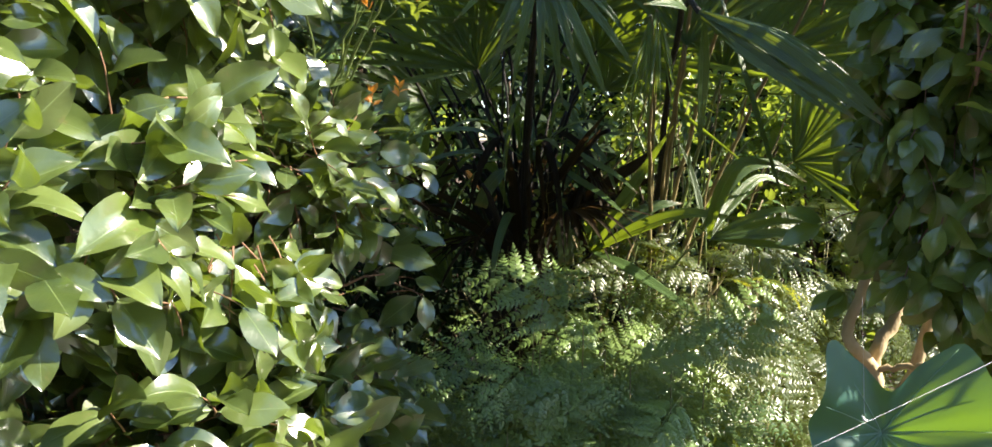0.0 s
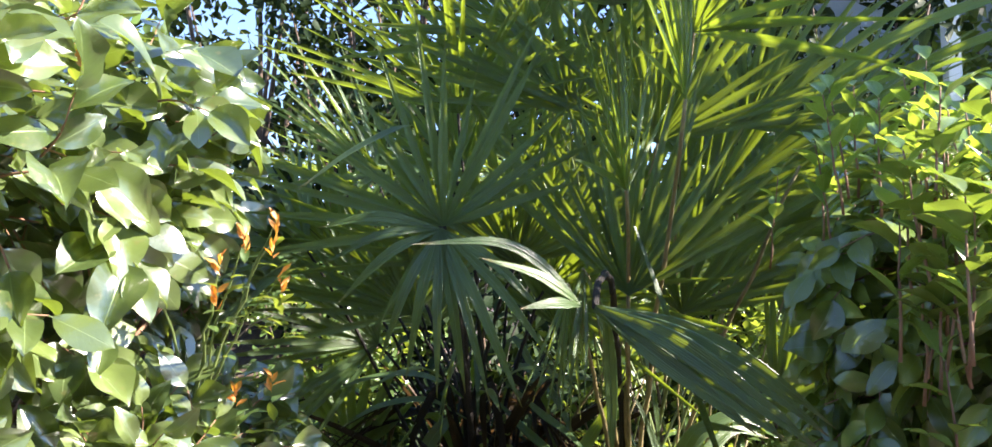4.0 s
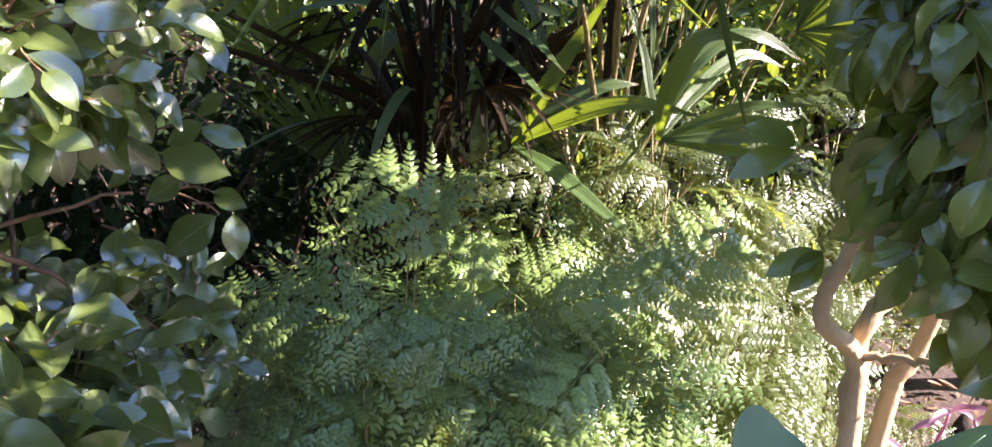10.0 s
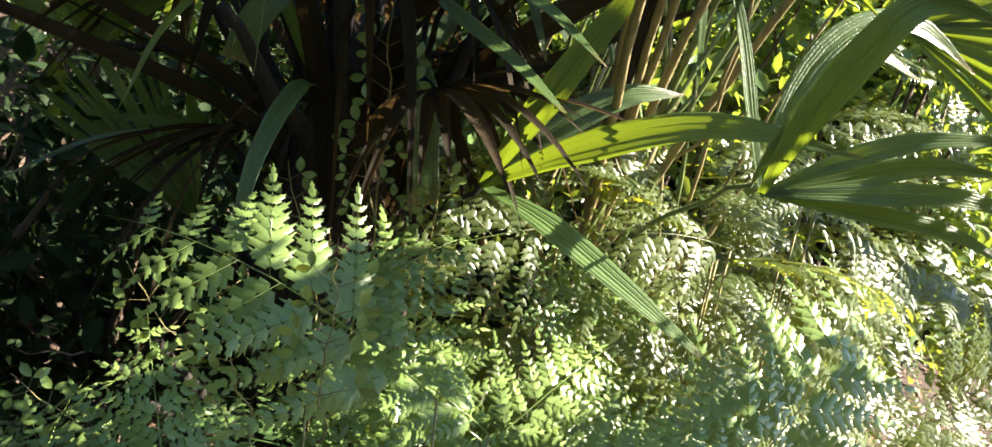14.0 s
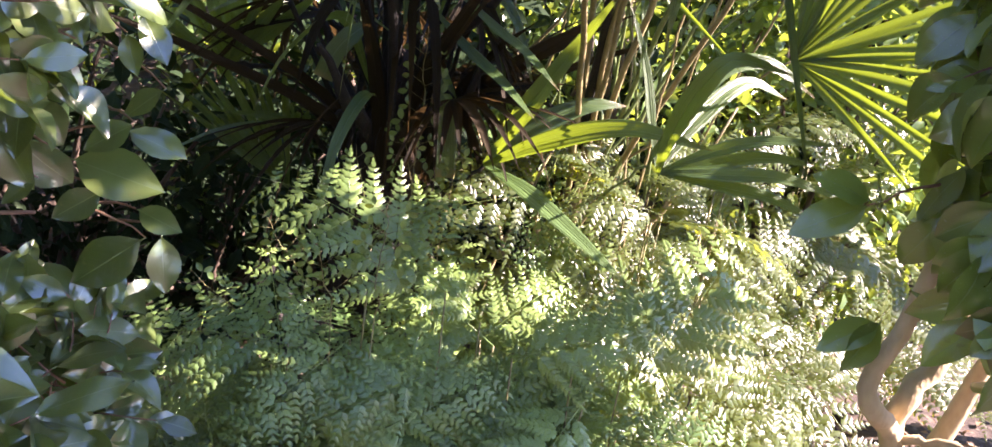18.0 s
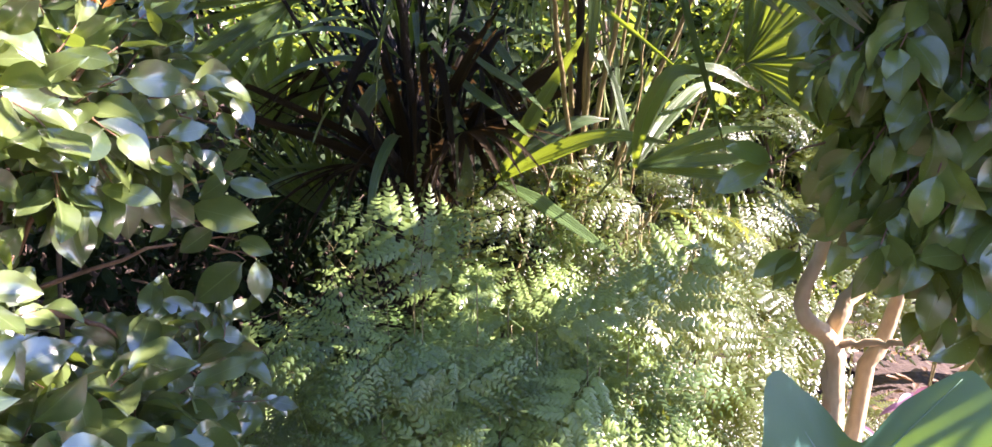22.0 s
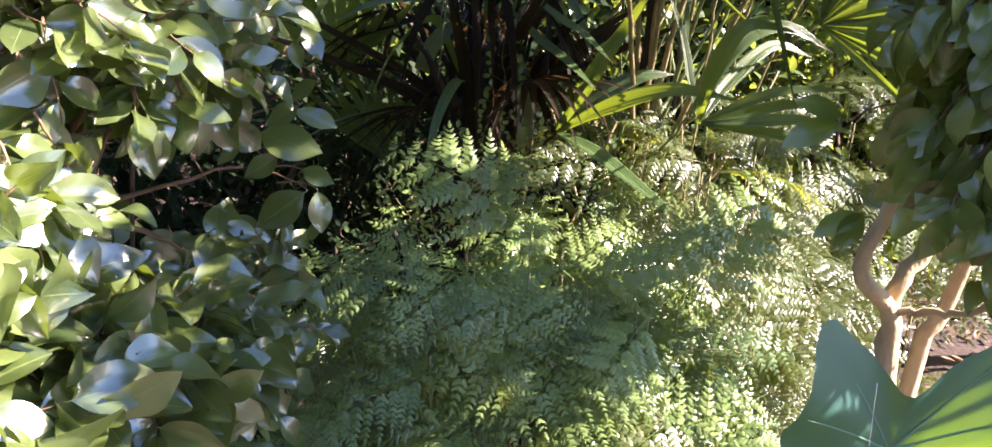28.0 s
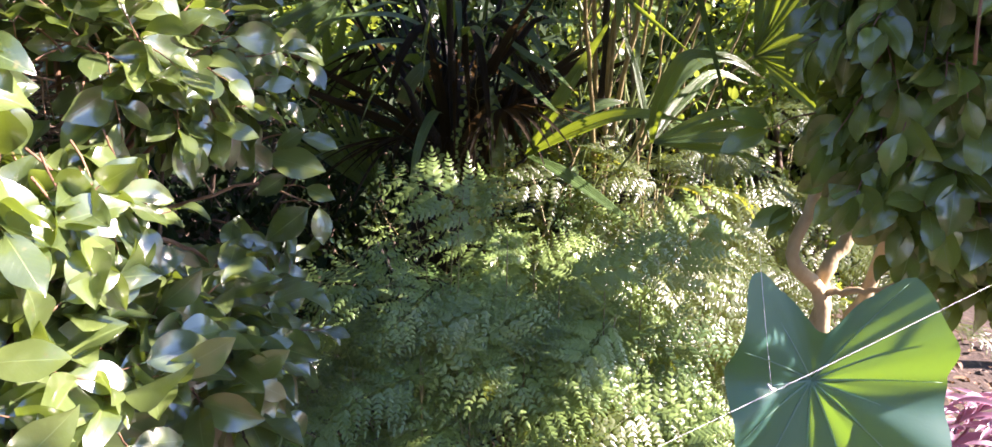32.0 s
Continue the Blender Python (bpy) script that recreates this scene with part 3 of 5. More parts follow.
# upright shoots with young yellow-green leaves on top of the right-hand bush
def shoots():
    rng = random.Random(5)
    sh = [leaf_shape(0.075, 0.034, rng, fold=0.5, curl=rng.uniform(-0.1, 0.4)) for _ in range(5)]
    meshes = []
    for x in sh:
        s = Soup()
        s.add(*x)
        meshes.append(s.mesh("young_leaf", YOUNG))
    s = Soup()
    s.add(*leaf_shape(0.092, 0.048, rng, rows=9, fold=0.35, curl=0.35, drip=0.2, point=0.75))
    grown = s.mesh("leaf", CAMELLIA_DEEP)
    for i in range(140):
        x, y = rng.uniform(0.78, 1.70), rng.uniform(1.50, 2.25)
        top = 1.86 + rng.uniform(0.02, 0.16) - 0.25 * max(0, 0.95 - x)
        if i >= 64:
            x, y, top = rng.uniform(0.84, 1.50), rng.uniform(1.36, 1.58), rng.uniform(1.62, 1.90)
        if i >= 104:
            x, y, top = rng.uniform(0.82, 1.50), rng.uniform(1.32, 1.52), rng.uniform(1.36, 1.80)
        base = Vector((x, y, top - 0.22))
        s = Soup()
        tip = base + Vector((rng.uniform(-0.03, 0.03), rng.uniform(-0.03, 0.03), 0.22))
        s.add(*tube(bend(base, tip, 6, 0, 0.003, rng), np.linspace(0.003, 0.0012, 6), 5))
        st = part("shoot", s.mesh("shoot", TWIG), right_bush)
        for k in range(7):
            f = 0.3 + 0.7 * k / 6
            az = k * 2.4 + rng.uniform(-0.4, 0.4)
            go = Vector((math.cos(az), math.sin(az), rng.uniform(0.5, 1.3)))
            m = frame_of(base.lerp(tip, f), go, Vector((0, 0, 1)) - go * 0.2, rng.uniform(0.7, 1.1))
            if i >= 64 and rng.random() < 0.6:
                place(new("leaf", grown), st, m)
            else:
                place(new("young_leaf", meshes[rng.randrange(5)]), st, m)


shoots()


# ---- orange young growth beside the left bush ----
def flame_plant():
    rng = random.Random(8)
    base = Vector((-0.66, 2.10, 0.0))
    plant = empty("flame_shrub", base, "slender shrub with orange young leaves at its tips", "shrub")
    shape = leaf_shape(0.052, 0.017, rng, fold=0.5, curl=0.1)
    s = Soup()
    s.add(*shape)
    me = s.mesh("orange_leaf", FLAME)
    s = Soup()
    s.add(*leaf_shape(0.05, 0.02, rng))
    green = s.mesh("green_leaf", SHRUB)
    for tip in [(-0.245, 1.60, 1.66), (-0.21, 1.62, 1.70), (-0.175, 1.66, 1.69), (-0.165, 1.68, 1.63), (-0.25, 1.60, 1.60), (-0.19, 1.72, 1.74), (-0.27, 1.75, 1.42),
                (-0.22, 1.80, 1.44), (-0.42, 1.45, 1.98)]:
        t = Vector(tip)
        s = Soup()
        s.add(*tube(bend((-0.40, 1.86, 1.36), t, 9, 0.02, 0.006, rng), np.linspace(0.0035, 0.0012, 9), 5))
        st = part("stalk", s.mesh("stalk", GREENSTEM), plant)
        for k in range(6):
            go = Vector((rng.uniform(-1, 1), rng.uniform(-1, 1), rng.uniform(0.4, 1.8)))
            place(new("orange_leaf", me), st, frame_of(t - Vector((0, 0, 0.006 * k)), go, unit(rng), rng.uniform(0.35, 0.7)))
        for k in range(4):
            go = Vector((rng.uniform(-1, 1), rng.uniform(-1, 1), rng.uniform(-0.2, 0.8)))
            place(new("green_leaf", green), st, frame_of(t - Vector((0, 0, 0.05 + 0.02 * k)) + Vector((0, 0.01 * k, 0)), go, (0, 0, 1), rng.uniform(0.7, 1.1)))
    s = Soup()
    s.add(*tube(bend(base, (-0.40, 1.86, 1.38), 8, 0, 0.006, rng), np.linspace(0.006, 0.004, 8), 6))
    part("main_stem", s.mesh("main_stem", BARK_SHADED), plant)


flame_plant()


# ---- fan palms ----
def leaflet(hub, dirn, normal, length, width, fused, droop, rng, tipbend=0.0, rows=11):
    """One pleated blade of a fan: narrow at the hub, folded along its middle, tapered to a drooping tip."""
    d, nrm = Vector(dirn).normalized(), Vector(normal).normalized()
    side = d.cross(nrm).normalized()
    v, a = [], []
    wob = rng.uniform(-0.03, 0.03)
    for i in range(rows):
        s = i / (rows - 1)
        p = Vector(hub) + d * (length * s) + side * (wob * length * s * s) + Vector((0, 0, -droop * length * s ** 2.3)) + nrm * (tipbend * length * s * s)
        if s < fused:
            w = width * (0.12 + 0.88 * s / fused)
        else:
            w = width * max(0.03, 1 - ((s - fused) / (1 - fused)) ** 1.7)
        for x in (-1.0, -0.5, 0.0, 0.5, 1.0):
            q = p + side * (x * w / 2) + nrm * (abs(x) * w * 0.28)
            v.append(tuple(q))
            a.append((x, s, 0))
    return np.array(v), (grid_faces(rows, 5), []), np.array(a)


def fan(palm, root, hub, axis, normal, length, count, spread, width, droop=0.1, fused=0.35, seed=1, joined=False, stalk=PETIOLE_SHADED,
        material=PALM, arch=0.1, label="", skip=(), stalk_r=0.009, tipbend=0.0, wander=0.0):
    """A frond: its stalk from the trunk to the hub, and a fan of blades round the hub."""
    rng = random.Random(seed)
    ax, nm = Vector(axis).normalized(), Vector(normal)
    nm = (nm - ax * nm.dot(ax)).normalized()
    sd = ax.cross(nm)
    if stalk is not PETIOLE_SHADED:
        stalk_r *= 0.72
    if wander:
        root = Vector(root) + Vector((rng.uniform(-1, 1), rng.uniform(-1, 1), rng.uniform(-0.6, 1.0))) * wander
        stalk_r *= rng.uniform(0.40, 0.75)
    s = Soup()
    s.add(*tube(bend(root, hub, 14, arch * rng.uniform(0.3, 1.7), 0.006, rng), np.linspace(stalk_r * 1.5, stalk_r * 0.7, 14), 6))
    if count > 10 and length > 0.3:
        width, fused = width * 0.74, fused * 0.8
    fr = part("frond", s.mesh("frond", stalk), palm, label)
    rest = Soup()
    for i in range(count):
        if i in skip:
            continue
        f = (i / (count - 1) - 0.5) if count > 1 else 0.0
        phi = radians(spread) * f + rng.uniform(-0.06, 0.06)
        d = ax * math.cos(phi) + sd * math.sin(phi) + nm * rng.uniform(-0.10, 0.16)
        n2 = nm + (ax * math.cos(phi) + sd * math.sin(phi)) * -0.1
        ln = length * (0.78 + 0.22 * math.cos(phi * 0.5)) * rng.uniform(0.62, 1.08)
        sh = leaflet(hub, d, n2, ln, width * rng.uniform(0.7, 1.08), fused, droop * rng.uniform(0.4, 1.7), rng, tipbend)
        if joined:
            rest.add(*sh)
        else:
            s = Soup()
            s.add(*sh)
            place(new("leaflet", s.mesh("leaflet", material)), fr)
    if joined:
        tagged(place(new("leaflet_mass", rest.mesh("leaflet_mass", material)), fr), kind="stuff")
    return fr


def blade(fr, name, points, width, normal, material, seed=1, tipped=True):
    """One separate long blade through given points, hung under a frond."""
    rng = random.Random(seed)
    p = spline(points, 16)
    t = np.gradient(p, axis=0)
    v, a = [], []
    for i in range(16):
        s = i / 15
        side = Vector(t[i]).cross(Vector(normal)).normalized()
        nn = side.cross(Vector(t[i])).normalized()
        w = width * min(1.0, 0.22 + 2.0 * s) * (max(0.04, 1 - s ** 3.2) if tipped else 1.0)
        for k in range(9):
            x = -1.0 + k / 4
            pleat = (0.045 if k % 2 else -0.045) * w + 0.12 * w * abs(x)
            v.append(tuple(Vector(p[i]) + side * (x * w / 2) + nn * pleat))
            a.append((x, s, 0))
    sp = Soup()
    sp.add(np.array(v), (grid_faces(16, 9), []), np.array(a))
    return place(new(name, sp.mesh(name, material)), fr)


def trunk_of(palm, base, top, r, seed, stubs, stub_mat, reach, height):
    rng = random.Random(seed)
    p = bend(base, top, 14, 0, 0.006, rng)
    s = Soup()
    s.add(*tube(p, [r * (1.1 - 0.2 * i / 13) * min(1.0, (14.2 - i) / 6) * rng.uniform(0.92, 1.1) for i in range(14)], 18))
    part("trunk", s.mesh("trunk", FIBRE_SHADED), palm, "trunk wrapped in coarse brown fibre darkened for shade")
    for i in range(stubs):
        az = rng.uniform(0, 6.283)
        z0 = rng.uniform(0.25, 1.0)
        a = Vector(base).lerp(Vector(top), z0) + Vector((math.cos(az), math.sin(az), 0)) * r * 0.8
        out = rng.uniform(0.25, 1.0) * reach
        b = a + Vector((math.cos(az) * out, math.sin(az) * out, rng.uniform(0.5, 1.0) * height))
        s = Soup()
        s.add(*tube(bend(a, b, 8, rng.uniform(-0.08, 0.06), 0.010, rng), np.linspace(0.022, 0.007, 8) * (1.0 if stub_mat is PETIOLE_SHADED else 0.5), 6))
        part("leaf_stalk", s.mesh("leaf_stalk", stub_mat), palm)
    hair = Soup()
    for i in range(420):
        az = rng.uniform(0, 6.283)
        a = Vector(base).lerp(Vector(top), rng.uniform(0.1, 1.0)) + Vector((math.cos(az), math.sin(az), 0)) * r
        b = a + Vector((math.cos(az) * rng.uniform(0.01, 0.09), math.sin(az) * rng.uniform(0.01, 0.09), rng.uniform(-0.16, 0.06)))
        hair.add(*tube(bend(a, b, 4, 0.01, 0.008, rng), [0.0012, 0.001, 0.0008, 0.0005], 3))
    part("fibre", hair.mesh("fibre", FIBRE_SHADED), palm, kind="stuff")


P1 = (0.06, 3.10, 0.0)
palm1 = empty("fan_palm", P1, "fan palm with a shade-darkened fibrous trunk and spreading pleated fronds", "palm")
C1 = (0.06, 3.08, 0.85)
trunk_of(palm1, P1, (0.06, 3.06, 1.15), 0.14, 3, 16, PETIOLE_SHADED, 0.36, 0.30)


def skirt():
    """Old brown fronds, coloured near-black for shade, that hang and jut round the trunk."""
    rng = random.Random(17)
    for i in range(8):
        az = rng.uniform(0, 6.283)
        out = Vector((math.cos(az), math.sin(az), 0))
        hub = Vector((0.06, 3.06, 0)) + out * rng.uniform(0.14, 0.28) + Vector((0, 0, rng.uniform(0.95, 1.25)))
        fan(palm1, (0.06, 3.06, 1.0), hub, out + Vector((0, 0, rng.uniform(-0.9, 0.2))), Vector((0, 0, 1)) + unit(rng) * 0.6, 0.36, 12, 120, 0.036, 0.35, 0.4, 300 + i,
            joined=True, material=PALM_DEAD_SHADED, arch=0.03, label="withered brown frond darkened for shade")



FRONT = (0, -1, 0.25)
skirt()
HA = (0.092, 1.92, 1.738)
hanging = fan(palm1, C1, HA, (-0.05, -0.12, -1.0), (0.0, -1.0, 0.15), 0.30, 2, 60, 0.026, 0.02, 0.3, 101, arch=0.22)
for i, (tx, ty, tz) in enumerate([(-0.145, 1.84, 1.735), (-0.13, 1.83, 1.66), (-0.105, 1.85, 1.582), (-0.022, 1.85, 1.456), (0.03, 1.88, 1.43), (0.098, 1.85, 1.394), (0.15, 1.89, 1.40),
                                  (0.204, 1.85, 1.382), (0.266, 1.86, 1.376), (0.335, 1.88, 1.455), (0.31, 1.93, 1.56)]):
    mid = [HA[k] * 0.5 + (tx, ty, tz)[k] * 0.5 + (0, -0.015, 0.022)[k] for k in range(3)]
    blade(hanging, "leaflet", [HA, mid, (tx, ty, tz)], 0.023 if i % 2 else 0.027, (-0.15, -1, 0.3), PALM, 640 + i)
blade(hanging, "leaflet", [(0.05, 1.83, 1.94), (0.02, 1.80, 1.926), (-0.06, 1.75, 1.87), (-0.142, 1.70, 1.794)], 0.036, (-0.5, -0.7, 0.6), PALM, 652)
fan(palm1, C1, (0.095, 1.96, 1.748), (-0.25, 0.0, 1.0), (0.1, -1.0, 0.1), 0.52, 18, 170, 0.030, 0.0, 0.35, 102, arch=0.22)
fan(palm1, C1, (-0.356, 2.99, 1.06), (-0.10, -0.15, 1.0), FRONT, 0.42, 10, 105, 0.036, 0.03, 0.5, 103, arch=0.05)
fan(palm1, (0.0, 3.12, 0.5), (-0.22, 3.15, 0.72), (-0.55, 0.0, 0.85), FRONT, 0.52, 12, 50, 0.034, 0.03, 0.55, 104, arch=0.02)
fan(palm1, (0.0, 3.1, 0.6), (-0.172, 2.98, 0.93), (0, -0.2, 1), FRONT, 0.064, 13, 165, 0.013, 0.0, 0.85, 105, arch=-0.03, stalk_r=0.003)
left_blades = fan(palm1, (0.0, 3.1, 0.7), (-0.19, 3.10, 0.92), (-1, -0.2, 0.2), FRONT, 0.2, 1, 10, 0.02, 0.1, seed=106, arch=0.02)
blade(left_blades, "leaflet", [(-0.17, 3.10, 0.915), (-0.27, 3.0, 0.925), (-0.363, 2.93, 0.905), (-0.47, 2.85, 0.845)], 0.026, (0, -0.3, 1), PALM, 1)
blade(left_blades, "leaflet", [(-0.05, 3.05, 1.22), (-0.15, 3.0, 1.21), (-0.30, 2.95, 1.16), (-0.42, 2.95, 1.08)], 0.04, (0, -0.5, 1), PALM_DEAD_SHADED, 2)
blade(left_blades, "leaflet", [(0.0, 2.92, 1.215), (-0.031, 2.87, 1.189), (-0.07, 2.86, 1.14), (-0.093, 2.86, 1.079)], 0.046, (0.2, -1, 0.3), PALM, 3, False)
blade(left_blades, "leaflet", [(0.19, 2.90, 1.12), (0.198, 2.86, 1.07), (0.208, 2.86, 0.97), (0.216, 2.86, 0.876)], 0.053, (0.1, -1, 0.1), PALM, 4, False)
D = fan(palm1, (0.12, 3.05, 0.70), (0.306, 2.81, 0.93), (0.5, -0.2, 0.4), FRONT, 0.10, 1, 10, 0.02, seed=107, arch=0.0, stalk_r=0.006)
blade(D, "leaflet", [(0.306, 2.81, 0.93), (0.37, 2.75, 1.06), (0.44, 2.70, 1.19), (0.54, 2.62, 1.37)], 0.052, (-0.3, -1, 0.3), PALM, 5)
blade(D, "leaflet", [(0.306, 2.81, 0.93), (0.43, 2.70, 1.02), (0.58, 2.58, 1.09), (0.73, 2.47, 1.085)], 0.058, (-0.1, -0.8, 0.6), PALM, 6)
blade(D, "leaflet", [(0.306, 2.81, 0.93), (0.40, 2.73, 0.90), (0.51, 2.64, 0.84), (0.64, 2.54, 0.76)], 0.050, (0.1, -0.7, 0.7), PALM, 7)
blade(D, "leaflet", [(0.315, 2.82, 0.93), (0.42, 2.84, 1.03), (0.53, 2.86, 1.09), (0.63, 2.88, 1.10)], 0.055, (0, -0.9, 0.5), PALM, 8)
blade(D, "leaflet", [(0.15, 2.95, 1.30), (0.27, 2.90, 1.33), (0.40, 2.85, 1.345), (0.52, 2.80, 1.33)], 0.030, (0, -0.6, 1), PALM, 9)
blade(D, "leaflet", [(0.16, 2.90, 1.34), (0.29, 2.72, 1.25), (0.36, 2.65, 1.21), (0.43, 2.58, 1.15)], 0.030, (0, -0.6, 1), PALM, 10)
blade(D, "leaflet", [(0.14, 2.90, 1.27), (0.24, 2.78, 1.19), (0.32, 2.68, 1.14), (0.40, 2.60, 1.075)], 0.034, (0, -0.6, 1), PALM, 11)
for i, (hub, ax) in enumerate([((-0.10, 2.70, 1.55), (-0.35, -0.3, 1)), ((0.22, 2.65, 1.70), (0.05, -0.2, 1)), ((-0.30, 3.2, 1.62), (-0.5, 0, 1)),
                               ((0.10, 3.35, 1.75), (0.0, 0.1, 1)), ((-0.15, 3.5, 1.5), (-0.5, 0.3, 1)), ((0.35, 3.0, 1.5), (0.3, -0.1, 1)),
                               ((-0.42, 3.0, 1.75), (-0.6, -0.2, 1)), ((0.0, 3.0, 2.05), (-0.1, -0.2, 1)), ((0.30, 3.2, 2.05), (0.2, 0.1, 1)),
                               ((0.30, 2.75, 1.62), (0.5, -0.4, 0.5)), ((0.36, 3.1, 1.75), (0.7, 0.1, 0.5)), ((0.25, 3.4, 1.7), (0.6, 0.5, 0.5)), ((0.0, 2.75, 1.72), (-0.2, -0.8, 0.6)),
                               ((-0.25, 2.9, 1.45), (-0.9, -0.4, 0.4))]):
    fan(palm1, C1, hub, ax, FRONT, 0.66, 22, 150, 0.034, 0.03, 0.4, 120 + i, joined=i > 2, arch=0.06, wander=0.12)

crown = fan(palm1, C1, (0.06, 3.0, 1.28), (0, -0.4, 1), FRONT, 0.2, 1, 10, 0.03, seed=140, arch=0.0)
core = random.Random(51)
for i in range(26):
    az = core.uniform(0, 6.283)
    ox, oy, h = math.cos(az), math.sin(az), core.uniform(0.30, 0.70)
    sway = core.uniform(0.18, 0.60)
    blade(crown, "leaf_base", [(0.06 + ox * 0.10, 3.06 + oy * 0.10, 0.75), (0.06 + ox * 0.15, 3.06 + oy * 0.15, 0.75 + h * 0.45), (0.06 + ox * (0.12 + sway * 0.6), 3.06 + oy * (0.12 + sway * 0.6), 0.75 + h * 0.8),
                                (0.06 + ox * (0.14 + sway), 3.06 + oy * (0.14 + sway), 0.75 + h)], core.uniform(0.022, 0.042), (oy, -ox, 0.2) if i % 3 == 0 else (ox, oy, 0.3), PALM_DEAD_SHADED, 500 + i)
for i, pts in enumerate([[(0.06, 2.95, 1.25), (-0.09, 2.9, 1.345), (-0.26, 2.85, 1.345), (-0.40, 2.8, 1.29)], [(0.04, 2.95, 1.20), (-0.08, 2.88, 1.27), (-0.22, 2.80, 1.26), (-0.33, 2.74, 1.20)],
                         [(0.10, 2.95, 1.25), (0.20, 2.85, 1.36), (0.30, 2.72, 1.38), (0.40, 2.60, 1.33)], [(0.08, 2.92, 1.22), (0.10, 2.80, 1.30), (0.14, 2.66, 1.32), (0.18, 2.52, 1.28)],
                         [(0.02, 2.95, 1.28), (-0.06, 2.80, 1.37), (-0.12, 2.66, 1.38), (-0.20, 2.52, 1.34)]]):
    blade(crown, "leaflet", pts, 0.036, (0, -0.5, 0.9), PALM, 530 + i)

for i in range(16):
    az = core.uniform(-2.3, -0.2)
    ox, oy, z0 = math.cos(az), math.sin(az), core.uniform(0.95, 1.38)
    far, lift, dip = core.uniform(0.22, 0.46), core.uniform(0.02, 0.20), core.uniform(0.05, 0.42)
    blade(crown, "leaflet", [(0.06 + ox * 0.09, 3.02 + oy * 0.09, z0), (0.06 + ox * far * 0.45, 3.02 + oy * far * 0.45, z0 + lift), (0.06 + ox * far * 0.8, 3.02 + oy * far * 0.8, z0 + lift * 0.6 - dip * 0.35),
                             (0.06 + ox * far, 3.02 + oy * far, z0 - dip)], core.uniform(0.018, 0.040), (oy * 0.6, -ox * 0.6, 0.7) if i % 3 else (0, -0.6, 0.8), PALM if i % 2 else PALM_DEAD_SHADED, 600 + i)

P2 = (0.62, 3.42, 0.0)
palm2 = empty("fan_palm", P2, "clumped fan palm with pale sunlit leaf stalks and backlit green fans", "palm")
C2 = (0.60, 3.38, 0.55)
trunk_of(palm2, P2, (0.60, 3.40, 0.62), 0.10, 4, 6, PETIOLE, 0.42, 1.0)
fan(palm2, C2, (0.526, 2.39, 1.60), (0.10, -0.05, 1.0), (-0.15, -1.0, 0.1), 0.72, 24, 112, 0.038, 0.0, 0.5, 201, stalk=PETIOLE, arch=0.1)
Cf = fan(palm2, C2, (0.40, 1.62, 1.575), (0.8, -0.1, -0.55), (0.3, -0.9, 0.4), 0.16, 2, 20, 0.02, 0.02, 0.4, 202, arch=0.32)
blade(Cf, "leaflet", [(0.40, 1.62, 1.575), (0.52, 1.59, 1.52), (0.63, 1.56, 1.44), (0.735, 1.54, 1.355)], 0.042, (-0.45, -0.85, 0.2), PALM, 21)
blade(Cf, "leaflet", [(0.40, 1.63, 1.57), (0.49, 1.60, 1.50), (0.57, 1.58, 1.44), (0.645, 1.56, 1.375)], 0.036, (-0.45, -0.85, 0.2), PALM, 22)
blade(Cf, "leaflet", [(0.40, 1.63, 1.575), (0.55, 1.66, 1.54), (0.68, 1.66, 1.47), (0.80, 1.66, 1.37)], 0.030, (-0.5, -0.8, 0.2), PALM, 23)
blade(Cf, "leaflet", [(0.40, 1.62, 1.575), (0.51, 1.60, 1.505), (0.61, 1.57, 1.43), (0.69, 1.55, 1.365)], 0.040, (-0.45, -0.85, 0.2), PALM, 28)
blade(Cf, "leaflet", [(0.40, 1.63, 1.575), (0.53, 1.62, 1.53), (0.66, 1.60, 1.455), (0.77, 1.60, 1.365)], 0.036, (-0.45, -0.85, 0.2), PALM, 29)
for i, pts in enumerate([[(0.375, 1.62, 1.578), (0.31, 1.59, 1.645), (0.236, 1.55, 1.680), (0.106, 1.50, 1.674)], [(0.375, 1.62, 1.578), (0.34, 1.59, 1.605), (0.296, 1.56, 1.630), (0.215, 1.50, 1.652)],
                         [(0.375, 1.62, 1.576), (0.35, 1.58, 1.580), (0.32, 1.55, 1.579), (0.277, 1.52, 1.572)]]):
    blade(Cf, "leaflet", pts, 0.026, (0.1, -0.8, 0.5), PALM, 24 + i)
blade(Cf, "leaflet", [(0.42, 1.66, 1.57), (0.425, 1.68, 1.50), (0.43, 1.70, 1.40), (0.43, 1.72, 1.30)], 0.028, (0.2, -1, 0.1), PALM, 27)
Ef = fan(palm2, C2, (0.62, 2.52, 1.03), (0.3, -0.1, 1), FRONT, 0.10, 1, 10, 0.02, seed=203, arch=0.1, stalk_r=0.006, stalk=PETIOLE_GREEN)
HE = (0.653, 2.56, 1.012)
